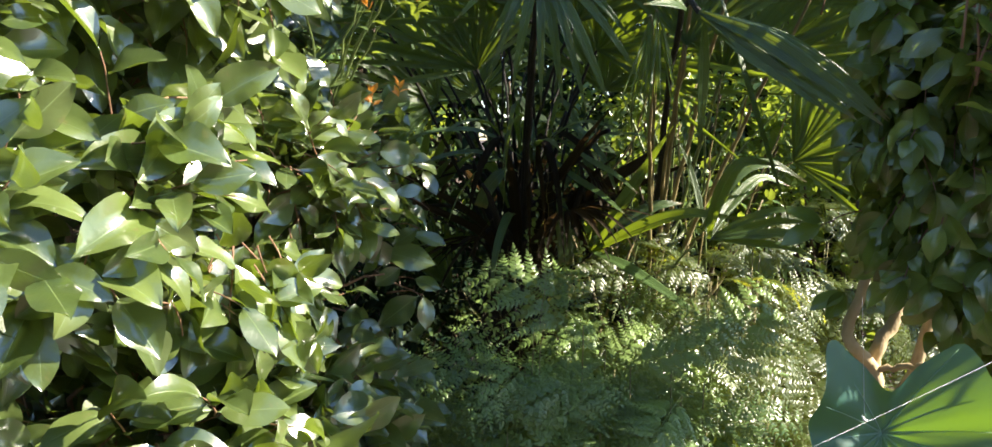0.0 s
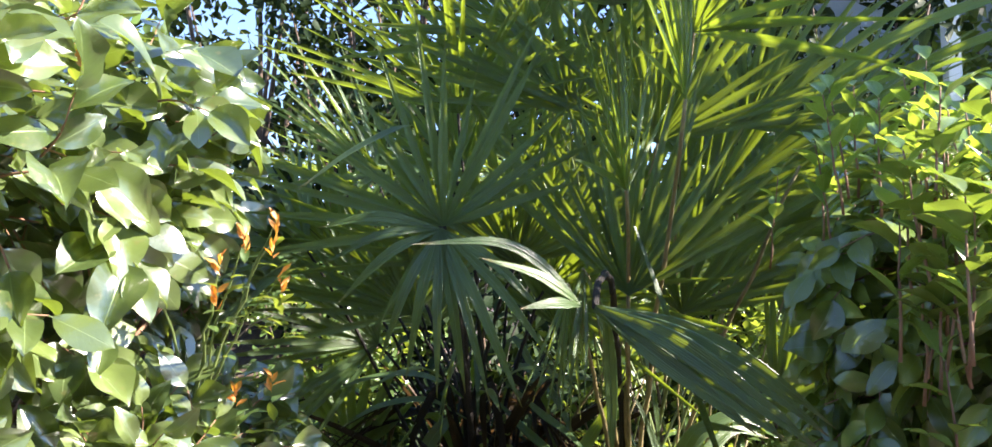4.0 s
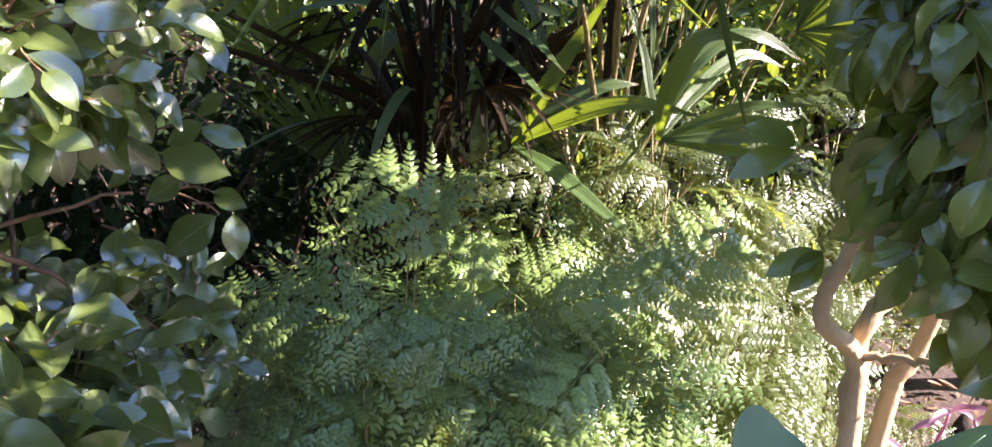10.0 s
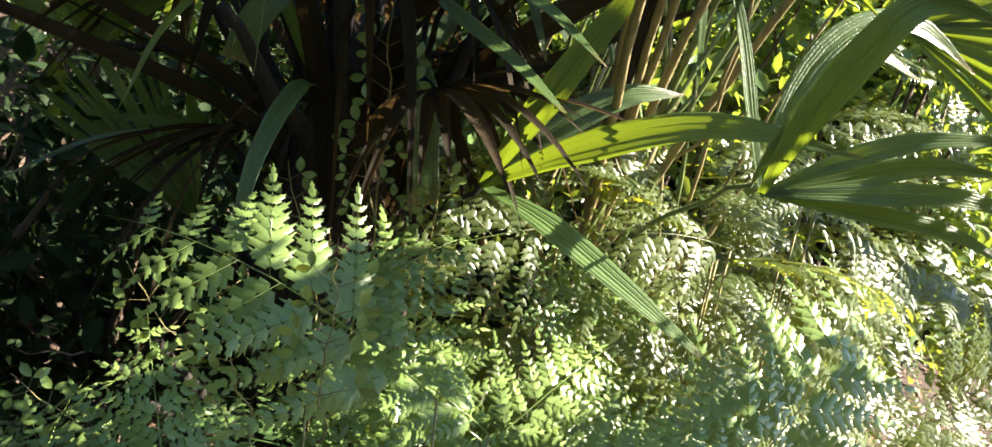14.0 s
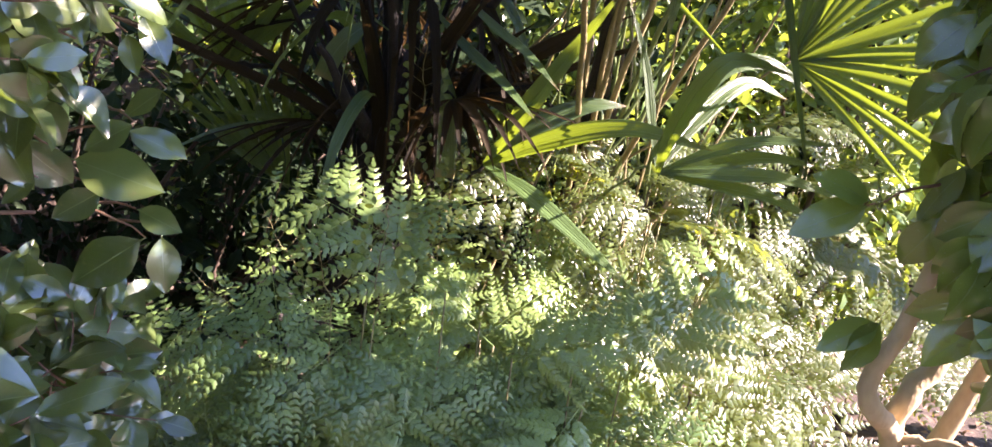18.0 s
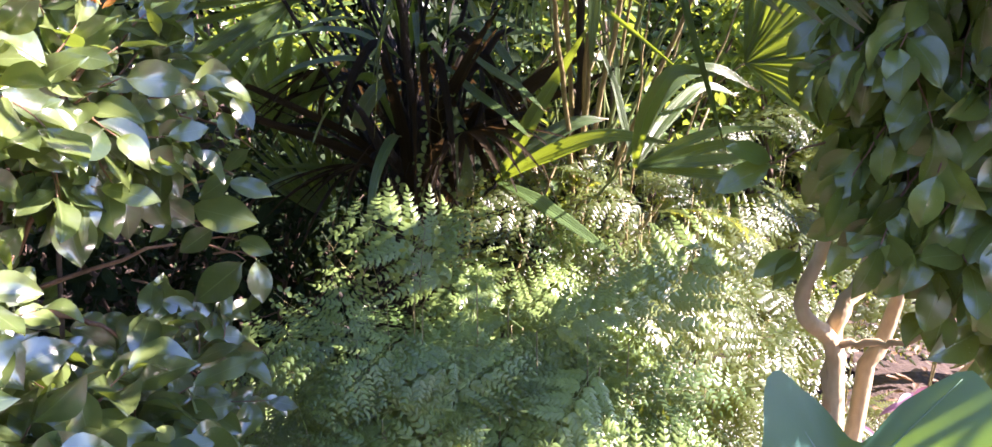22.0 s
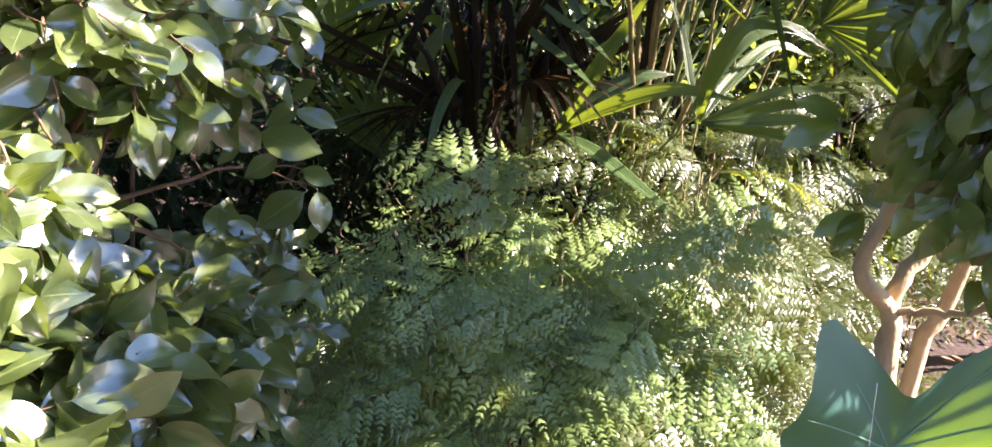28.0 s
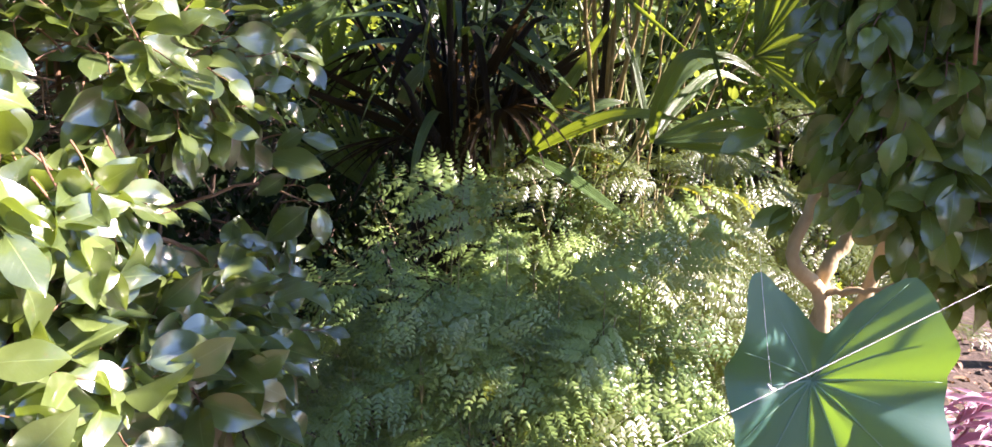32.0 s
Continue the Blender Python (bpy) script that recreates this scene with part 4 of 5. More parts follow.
for i, (pts, w, nm) in enumerate([
        ([HE, (0.645, 2.47, 1.11), (0.665, 2.40, 1.21), (0.71, 2.38, 1.265), (0.82, 2.40, 1.25)], 0.046, (-0.15, -0.95, 0.25)),
        ([HE, (0.70, 2.62, 1.14), (0.78, 2.66, 1.23), (0.88, 2.68, 1.25), (1.0, 2.70, 1.19)], 0.050, (-0.4, -0.8, 0.4)),
        ([HE, (0.755, 2.55, 1.07), (0.85, 2.52, 1.11), (1.0, 2.50, 1.12)], 0.032, (0, -0.8, 0.6)),
        ([HE, (0.76, 2.55, 1.045), (0.86, 2.53, 1.075), (0.97, 2.52, 1.07)], 0.036, (0, -0.8, 0.6)),
        ([HE, (0.78, 2.53, 1.03), (0.90, 2.51, 1.04), (1.04, 2.49, 1.01)], 0.036, (0, -0.8, 0.6)),
        ([HE, (0.78, 2.53, 1.005), (0.89, 2.51, 0.995), (1.0, 2.49, 0.95)], 0.032, (0.1, -0.8, 0.6)),
        ([HE, (0.625, 2.58, 1.12), (0.60, 2.60, 1.22), (0.545, 2.60, 1.345)], 0.024, (0.3, -1, 0.1)),
        ([HE, (0.74, 2.66, 1.11), (0.86, 2.75, 1.20), (0.98, 2.80, 1.17)], 0.050, (-0.3, -0.7, 0.6))]):
    blade(Ef, "leaflet", pts, w, nm, PALM, 560 + i)
blade(Ef, "leaflet", [(0.51, 2.03, 1.75), (0.591, 2.006, 1.50), (0.659, 2.0, 1.30), (0.715, 1.985, 1.13)], 0.030, (0.7, -0.7, 0.2), PALM, 50)
blade(Ef, "leaflet", [(0.62, 3.0, 1.55), (0.64, 2.98, 1.40), (0.66, 2.95, 1.24), (0.67, 2.93, 1.07)], 0.022, (0.2, -1, 0), PALM, 51)
for i, (hub, ax) in enumerate([((0.72, 2.75, 1.55), (0.25, -0.1, 1)), ((0.95, 3.05, 1.62), (0.55, 0, 1)), ((0.60, 3.20, 1.85), (0.1, 0, 1)),
                               ((1.15, 3.25, 1.55), (1.0, -0.1, 0.75)), ((0.85, 3.5, 1.7), (0.4, 0.2, 1)), ((0.35, 3.5, 1.75), (-0.1, 0.2, 1)), ((1.05, 3.0, 1.25), (0.9, -0.2, 0.5)),
                               ((0.80, 3.0, 2.05), (0.3, -0.1, 1)), ((1.25, 3.1, 1.9), (0.8, 0, 0.9)), ((1.0, 2.9, 1.80), (0.5, -0.2, 1))]):
    fan(palm2, C2, hub, ax, FRONT, 0.72, 22, 130, 0.036, 0.04, 0.4, 220 + i, joined=i > 1, stalk=(PETIOLE, PETIOLE_GREEN)[i % 2], arch=0.07, wander=0.30)

fan(palm2, C2, (0.78, 2.62, 1.86), (0.72, -0.25, 0.72), FRONT, 0.86, 18, 80, 0.036, 0.06, 0.4, 206, stalk=PETIOLE_GREEN, arch=0.08)

# upper fronds that roof the clump and dapple what hangs below
for i, (hub, ax, nm) in enumerate([((0.62, 2.45, 2.02), (0.1, -0.3, 1), FRONT), ((0.88, 2.55, 2.08), (0.45, -0.2, 1), FRONT), ((0.38, 2.45, 2.12), (-0.15, -0.2, 1), FRONT),
                                   ((0.70, 2.30, 2.28), (0.2, -0.5, 0.7), (0, -0.7, 0.8)), ((0.48, 2.15, 2.30), (0.0, -0.6, 0.6), (0, -0.6, 0.9)), ((0.25, 2.5, 2.35), (-0.3, -0.3, 0.9), FRONT),
                                   ((0.95, 2.85, 2.0), (0.9, -0.2, 0.5), (0, -0.3, 1)), ((0.9, 3.5, 2.1), (0.6, 0.6, 0.4), (0, 0, 1)), ((0.3, 3.6, 2.1), (-0.3, 0.8, 0.4), (0, 0, 1)),
                                   ((1.2, 2.75, 2.12), (1.0, -0.15, 0.45), (-0.3, -0.7, 0.7)), ((0.65, 2.9, 2.2), (0.2, 0.0, 1), FRONT)]):
    fan(palm2, (0.66, 3.62, 0.85), hub, ax, nm, 0.70, 24, 150, 0.034, 0.06, 0.4, 260 + i, joined=True, stalk=(PETIOLE_GREEN, PETIOLE)[i % 3 == 0], arch=0.07, wander=0.30)
for i, (hub, ax, nm) in enumerate([((-0.25, 2.85, 2.0), (-0.5, -0.4, 0.7), (0, -0.5, 0.9)), ((-0.35, 3.3, 2.0), (-0.8, 0.2, 0.4), (0, 0, 1)), ((0.05, 2.6, 2.15), (-0.1, -0.7, 0.6), (0, -0.5, 0.9)),
                                   ((-0.1, 3.6, 2.1), (-0.3, 0.7, 0.5), (0, 0, 1)), ((-0.45, 2.75, 1.75), (-0.8, -0.4, 0.5), (0, -0.6, 0.8)), ((0.2, 3.0, 2.25), (0.1, -0.2, 1), FRONT)]):
    fan(palm1, C1, hub, ax, nm, 0.68, 24, 150, 0.034, 0.06, 0.4, 290 + i, joined=True, arch=0.05, wander=0.12)
for i, (hub, ax) in enumerate([((0.50, 2.10, 1.84), (-0.1, -0.3, 1)), ((0.62, 1.98, 2.02), (-0.2, -0.35, 0.9))]):
    fan(palm2, C2, hub, ax, (0.9, -0.35, 0.25), 0.50, 20, 130, 0.030, 0.03, 0.4, 275 + i, joined=True, stalk=PETIOLE, arch=0.1)
for i, (hub, ax) in enumerate([((0.40, 2.15, 1.66), (0.0, -0.2, -1)), ((0.36, 1.98, 1.62), (-0.1, 0.2, -1))]):
    fan(palm2, C2, hub, ax, (0.9, -0.3, 0.3), 0.34, 12, 110, 0.030, 0.03, 0.4, 278 + i, joined=True, stalk=PETIOLE, arch=0.14)
over = fan(palm2, C2, (1.0, 2.45, 1.95), (0.8, -0.4, 0.5), FRONT, 0.3, 1, 10, 0.03, 0.0, seed=280, stalk=PETIOLE, arch=0.05)
blade(over, "leaflet", [(0.98, 2.25, 2.10), (1.08, 2.10, 2.17), (1.31, 1.90, 2.225), (1.60, 1.75, 2.25)], 0.042, (-0.2, -0.8, 0.5), PALM, 61)
blade(over, "leaflet", [(0.98, 2.25, 2.05), (1.12, 2.10, 2.10), (1.31, 1.90, 2.145), (1.60, 1.78, 2.15)], 0.034, (-0.2, -0.8, 0.5), PALM, 62)


# ---- ferns ----
def leafy_lobe(s, at, go, side, up, length, width):
    """One small toothed leaflet of a fern: two lobes on each edge and a pointed tip."""
    at, go, side, up = (np.asarray(k, float) for k in (at, go, side, up))

    def spot(f, w):
        return at + go * length * f + side * width * w - up * width * 0.35 * abs(w) - up * length * 0.16 * f * f

    v = [spot(0, 0), spot(0.40, 0), spot(0.72, 0), spot(1, 0)]
    a = [(0, 0.1, 0), (0, 0.4, 0), (0, 0.7, 0), (0, 1, 0)]
    q, t = [], []
    for e in (-1, 1):
        b = len(v)
        v += [spot(0.04, 0.34 * e), spot(0.42, 0.52 * e), spot(0.40, 0.24 * e), spot(0.74, 0.29 * e), spot(0.70, 0.12 * e)]
        a += [(0.6 * e, 0.1, 0), (e, 0.4, 0), (0.7 * e, 0.4, 0), (e, 0.7, 0), (0.5 * e, 0.7, 0)]
        q += [(0, b, b + 1, 1), (1, b + 2, b + 3, 2)] if e > 0 else [(0, 1, b + 1, b), (1, 2, b + 3, b + 2)]
        t += [(2, b + 4, 3)] if e > 0 else [(2, 3, b + 4)]
    s.add(v, (q, t), a)


def fern_frond(rng, length):
    """A lacy triangular frond along +y, face to +z: stalk, side stems in pairs, and on each of them rows of toothed leaflets."""
    s = Soup()
    rise, fall, bow = rng.uniform(0.06, 0.16), rng.uniform(0.15, 0.50), rng.uniform(-0.12, 0.12)

    def spine(f):
        return np.array((bow * length * f * f, length * (f - 0.12 * fall * f * f), length * (rise * math.sin(f * 2.4) - fall * 0.6 * f ** 2.4)))

    s.add(*tube([spine(f) for f in np.linspace(0, 1, 9)], np.linspace(0.0019, 0.0005, 9), 4))
    pairs = rng.randint(7, 9)
    gap = length * 0.84 / pairs
    for i in range(pairs):
        for sd in (-1, 1):
            f = 0.12 + 0.84 * (i + 0.25 * (sd > 0)) / pairs
            at = spine(f)
            tan = spine(min(1, f + 0.02)) - spine(f - 0.02)
            tan /= np.linalg.norm(tan)
            pl = length * 0.46 * (1 - f) ** 0.85 * rng.uniform(0.82, 1.08) + 0.012
            up = np.cross(np.array((1.0, 0, 0)), tan)
            go = tan * rng.uniform(0.42, 0.66) + np.array((sd, 0, 0)) * 0.9 + up * rng.uniform(-0.26, 0.18)
            go /= np.linalg.norm(go)
            side = np.cross(go, up)
            side /= np.linalg.norm(side)
            nrm = np.cross(side, go)
            sag = rng.uniform(0.05, 0.22)

            def along(g):
                return at + go * pl * g - nrm * sag * pl * g * g

            s.add(*tube([along(g) for g in (0, 0.5, 1)], [0.0009, 0.0007, 0.0003], 3))
            n = max(3, int(pl / 0.0205))
            for k in range(n):
                g = 0.10 + 0.84 * k / n
                ln = (min(pl * 0.34, gap * 0.74) * (1 - g) ** 0.7 + 0.006) * rng.uniform(0.85, 1.12)
                here = go - nrm * 2 * sag * g
                for e in (-1, 1):
                    d = here * rng.uniform(0.65, 0.9) + side * e * 0.85 + nrm * rng.uniform(-0.24, 0.12)
                    d /= np.linalg.norm(d)
                    across = np.cross(d, nrm)
                    leafy_lobe(s, along(g), d, across / np.linalg.norm(across), nrm, ln, max(0.0080, ln * 0.50))
            leafy_lobe(s, along(0.90), go - nrm * 2 * sag, side, nrm, 0.020 + 0.08 * pl, 0.011)
    return s


def fern_clumps():
    rng = random.Random(77)
    lacy = [fern_frond(rng, L).mesh("frond", FERN) for L in (0.41, 0.47, 0.36, 0.52, 0.44, 0.39)]
    light = [fern_frond(rng, L).mesh("frond", FERN_SUNLIT) for L in (0.39, 0.45, 0.35, 0.42, 0.49)]
    row_front = [(0.10, 2.52, 0.38, 8), (0.26, 2.42, 0.20, 8), (0.42, 2.52, 0.30, 8), (0.58, 2.46, 0.18, 8), (0.36, 2.30, 0.06, 7), (0.08, 2.40, 0.10, 7),
           (0.60, 2.66, 0.32, 8), (0.76, 2.56, 0.18, 8), (0.24, 2.66, 0.44, 7), (-0.08, 2.56, 0.12, 7), (-0.26, 2.70, 0.08, 7), (0.00, 2.72, 0.26, 7),
           (0.84, 2.76, 0.26, 8), (0.50, 2.82, 0.36, 7), (0.98, 2.62, 0.08, 8), (0.72, 2.36, 0.02, 7)]
    row_middle = [(-0.42, 2.90, 0.12, 7), (1.10, 2.90, 0.20, 8), (0.74, 2.98, 0.38, 7), (1.30, 2.80, 0.06, 8), (0.50, 2.24, 0.0, 6), (1.0, 3.2, 0.3, 7),
           (1.35, 3.2, 0.25, 7), (0.88, 2.42, 0.0, 8), (0.95, 2.86, 0.40, 8), (1.16, 2.66, 0.10, 8), (1.20, 3.05, 0.45, 7), (0.86, 3.10, 0.55, 7),
           (1.45, 2.95, 0.40, 7), (0.64, 2.58, 0.42, 7), (0.36, 2.50, 0.46, 7), (0.16, 2.42, 0.42, 7)]
    row_behind = [(0.80, 2.64, 0.36, 9), (1.04, 2.44, 0.0, 7), (0.46, 2.96, 0.62, 8), (0.66, 2.84, 0.58, 8), (0.92, 2.98, 0.70, 8), (0.26, 2.84, 0.40, 6),
           (-0.14, 2.80, 0.22, 6), (0.02, 2.46, 0.30, 6), (0.30, 2.40, 0.36, 6), (0.46, 2.40, 0.30, 6), (0.20, 2.58, 0.54, 6), (0.36, 2.64, 0.54, 6),
           (-0.04, 2.62, 0.30, 6), (-0.20, 2.52, 0.10, 5), (0.52, 2.60, 0.46, 6), (0.88, 2.60, 0.40, 8)]
    row_edge = [(1.00, 2.70, 0.30, 8), (1.25, 3.42, 0.50, 7), (1.52, 3.30, 0.50, 7), (1.72, 3.50, 0.60, 7), (1.08, 3.50, 0.70, 7), (0.90, 3.58, 0.75, 7),
           (1.42, 3.66, 0.80, 7), (1.80, 3.10, 0.40, 7), (1.62, 3.70, 0.95, 7), (1.20, 3.66, 0.95, 7), (-0.22, 2.38, 0.08, 5), (-0.36, 2.54, 0.16, 5),
           (-0.10, 2.42, 0.16, 5)]
    row_tall = [(0.08, 2.42, 0.62, 6), (0.24, 2.44, 0.60, 6), (-0.06, 2.44, 0.50, 6), (0.40, 2.46, 0.54, 6), (0.16, 2.36, 0.46, 5), (0.02, 2.34, 0.36, 5), (-0.16, 2.42, 0.36, 5),
                (0.55, 2.50, 0.56, 6), (0.32, 2.56, 0.62, 5), (0.66, 2.54, 0.54, 5), (0.46, 2.94, 0.74, 8), (0.60, 2.96, 0.78, 8), (0.74, 2.92, 0.74, 8), (0.90, 2.96, 0.78, 8), (0.40, 2.84, 0.62, 7),
                (0.54, 2.82, 0.62, 7)]
    spots = row_front + row_middle + row_behind + row_edge + row_tall
    for n, (x, y, lift, count) in enumerate(spots):
        # Position decides which ferns get the sunlit colour copy.
        sun_side = x > 0.74 or y > 2.9 and x > 0.4
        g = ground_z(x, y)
        fern = empty("fern", (x, y, g), "fern with arching toothed fronds, sunlit yellow-green put into its colour" if sun_side else "fern with arching finely toothed fronds, the copy coloured for shade",
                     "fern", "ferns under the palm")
        kinds = light if sun_side else lacy
        count = max(3, count - (2 if lift > 0.45 else 3 if sun_side else 4))
        s = Soup()
        s.add(*tube([(x, y + 0.02, g - 0.02), (x, y + 0.02, g + 0.03), (x, y + 0.02, g + 0.07)], [0.035, 0.028, 0.012], 7))
        part("rootstock", s.mesh("rootstock", FIBRE_SHADED), fern)
        tilt = Vector((rng.uniform(0.1, 0.7), rng.uniform(-0.7, -0.2), 0.75) if sun_side else (rng.uniform(-0.3, 0.25), -0.66, 0.72)).normalized()
        across = Vector((1, 0, 0))
        rise = tilt.cross(across)
        if rise.z < 0:
            rise = -rise
        for k in range(count):
            az = -2.5 + 5.0 * (k + rng.uniform(-0.3, 1.3)) / count
            go = across * math.sin(az) + rise * math.cos(az) * 0.85 + tilt * rng.uniform(-0.05, 0.25)
            foot = Vector((x + rng.uniform(-0.03, 0.03), y - rng.uniform(0, 0.05), g + 0.05 + lift * rng.uniform(0.3, 1.15)))
            m = frame_of(foot, go, tilt + unit(rng) * 0.45, rng.uniform(0.60, 1.0) * (1.25 if y > 3.25 else 1.0))
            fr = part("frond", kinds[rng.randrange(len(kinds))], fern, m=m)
            s = Soup()
            s.add(*tube(bend((x, y + 0.02, g + 0.05), foot, 6, 0.0, 0.003, rng), np.linspace(0.0026, 0.0018, 6), 4))
            place(new("stalk", s.mesh("stalk", FERNSTEM)), fr)


fern_clumps()


# thin upright sprigs with small round leaflets among the ferns and up the palm trunk
def sprig_plan(rng, length, wide):
    """A thin stem with side stems, and the poses of the small leaflets on them."""
    s, poses = Soup(), []
    p = bend((0, 0, 0), (0, length, 0), 12, 0, 0.006, rng)
    s.add(*tube(p, np.linspace(0.0016, 0.0006, 12), 4))
    n = int(length / 0.034)
    for i in range(n):
        f = 0.15 + 0.85 * i / n
        at = p[min(11, int(f * 11))] * 1.0
        at[1] = f * length
        ln = wide * (1 - 0.6 * f) * rng.uniform(0.7, 1.1)
        for sd in (-1, 1):
            go = Vector((sd, 0.55, rng.uniform(-0.3, 0.3))).normalized()
            s.add(*tube([tuple(at), tuple(Vector(at) + go * ln)], [0.0007, 0.0004], 3))
            m = max(1, int(ln / 0.022))
            for k in range(m):
                for e in (-1, 1):
                    c = Vector(at) + go * ln * (k + 1) / m
                    d = (go + go.cross(Vector((0, 0, 1))) * e * 1.1).normalized()
                    poses.append(frame_of(c, d, (0, 0, 1), rng.uniform(0.75, 1.2)))
    return s.mesh("sprig", FERNSTEM), poses


def sprigs():
    rng = random.Random(31)
    kinds = [sprig_plan(rng, 0.30, 0.05), sprig_plan(rng, 0.22, 0.06), sprig_plan(rng, 0.26, 0.045)]
    leaves = []
    for _ in range(4):
        s = Soup()
        s.add(*leaf_shape(0.024, 0.012, rng, rows=5, cols=3, belly=0.5, point=0.8, curl=0.3))
        leaves.append(s.mesh("leaflet", FERN))
    plant = empty("leafy_sprigs", (0.10, 2.80, 0.0), "thin upright sprigs with small oval leaflets", "weed")
    for x, y, z, gx, gz, k, sc in [(0.14, 2.84, 0.90, 0.02, 1, 0, 1.15), (0.16, 2.86, 0.80, -0.3, 1, 1, 1.0), (0.22, 2.80, 0.72, 0.1, 1, 2, 1.0), (-0.02, 2.56, 0.62, -0.5, 1, 0, 0.9),
                                   (0.02, 2.50, 0.66, -0.2, 1, 1, 1.0), (-0.10, 2.52, 0.55, -0.8, 0.8, 2, 0.9), (0.12, 2.40, 0.70, 0.05, 1, 1, 1.1), (0.06, 2.80, 0.70, -0.2, 1, 2, 1.0)]:
        m = frame_of((x, y, z), (gx, -0.15, gz), (0, -1, 0.4), sc)
        sp = part("sprig", kinds[k][0], plant, m=m)
        for q in kinds[k][1]:
            place(new("leaflet", leaves[rng.randrange(4)]), sp, m @ q)
        s = Soup()
        s.add(*tube(bend((x, y, 0.0), (x, y, z), 6, 0, 0.004, rng), 0.0016, 4))
        part("stalk", s.mesh("stalk", FERNSTEM), plant)


sprigs()


# ---- elephant ear leaf with its stalk ----
def ear_radius(th):
    """Outline round the stalk's joint; th in degrees from straight up, minus to the left."""
    knots = [(-180, 0.290), (-150, 0.21), (-125, 0.150), (-99, 0.134), (-75, 0.138), (-56, 0.151), (-42, 0.180), (-33, 0.197), (-28, 0.190), (-23, 0.150), (-12, 0.105),
             (-3, 0.080), (4, 0.077), (12, 0.092), (18.5, 0.113), (29.5, 0.153), (35, 0.200), (38, 0.209), (51, 0.190), (83, 0.174), (110, 0.192), (135, 0.215), (160, 0.255), (180, 0.290)]
    for (a, ra), (b, rb) in zip(knots, knots[1:]):
        if a <= th <= b:
            return 1.04 * (ra + (rb - ra) * (th - a) / (b - a))
    return 0.2


def elephant_ear():
    rng = random.Random(2)
    at = Vector((0.717, 1.43, 0.800))
    plant = empty("elephant_ear", (0.80, 1.58, 0.0), "single large blue-green heart-shaped elephant ear leaf on a stalk", "plant")
    vein_angles = [-150, -118, -90, -60, -30, 32, 55, 80, 104, 130, 156, 180]
    rings, steps = 12, 120
    v, a = [(0, 0, 0)], [(9, 0.5, 0)]

    def lift(x, z, th, f, r):
        gap = min(abs((th - q + 180) % 360 - 180) for q in vein_angles)
        puff = 0.0025 * min(1, gap / 14.0) * math.sin(math.pi * min(1, f)) ** 0.7
        fold = (0.46 if x > 0 else 0.30) * abs(x) + 0.25 * z * z - 0.6 * x * x
        return -(puff + 0.02 * f * f * math.sin(th * 0.105 + 1)) - fold

    for i in range(1, rings + 1):
        f = i / rings
        for k in range(steps):
            th = -180 + 360 * (k + 0.5) / steps
            r = ear_radius(th) * (1 + 0.012 * math.sin(th * 0.3)) * f
            x, z = math.sin(radians(th)) * r, math.cos(radians(th)) * r
            v.append((x, lift(x, z, th, f, r), z))
            a.append((9, 0.5, 0))
    tri = [(0, 1 + k, 1 + (k + 1) % steps) for k in range(steps) if k not in ()]
    q = [(1 + (i - 1) * steps + k, 1 + i * steps + k, 1 + i * steps + (k + 1) % steps, 1 + (i - 1) * steps + (k + 1) % steps)
         for i in range(1, rings) for k in range(steps)]
    s = Soup()
    s.add(v, (np.array(q), np.array(tri)), a)
    turn = Matrix.Translation(at) @ pose(0, 0, 0, -4, 0, 6)
    body = part("leaf_blade", s.mesh("leaf_blade", EAR), plant, m=turn)
    for th in vein_angles:
        line, rad = [], []
        for f in np.linspace(0.0, 0.93, 14):
            t2 = th + 5 * f * (1 if 0 < th < 180 else -1) * (0 if th == 180 else 1)
            r = ear_radius(max(-180, min(180, t2))) * f
            x, z = math.sin(radians(t2)) * r, math.cos(radians(t2)) * r
            line.append((x, lift(x, z, th, f, r) - 0.0005, z))
            rad.append(0.0017 * (1 - f) + 0.0004)
        s = Soup()
        s.add(*tube(line, rad, 5))
        place(new("vein", s.mesh("vein", EAR_VEIN)), body, turn)
    s = Soup()
    s.add(*tube(spline([(0.80, 1.60, 0.0), (0.79, 1.58, 0.4), (0.76, 1.52, 0.72), tuple(at + Vector((0, 0.004, 0)))], 18), np.linspace(0.013, 0.005, 18), 9))
    part("stalk", s.mesh("stalk", GREENSTEM), plant, "pale green leaf stalk")


elephant_ear()


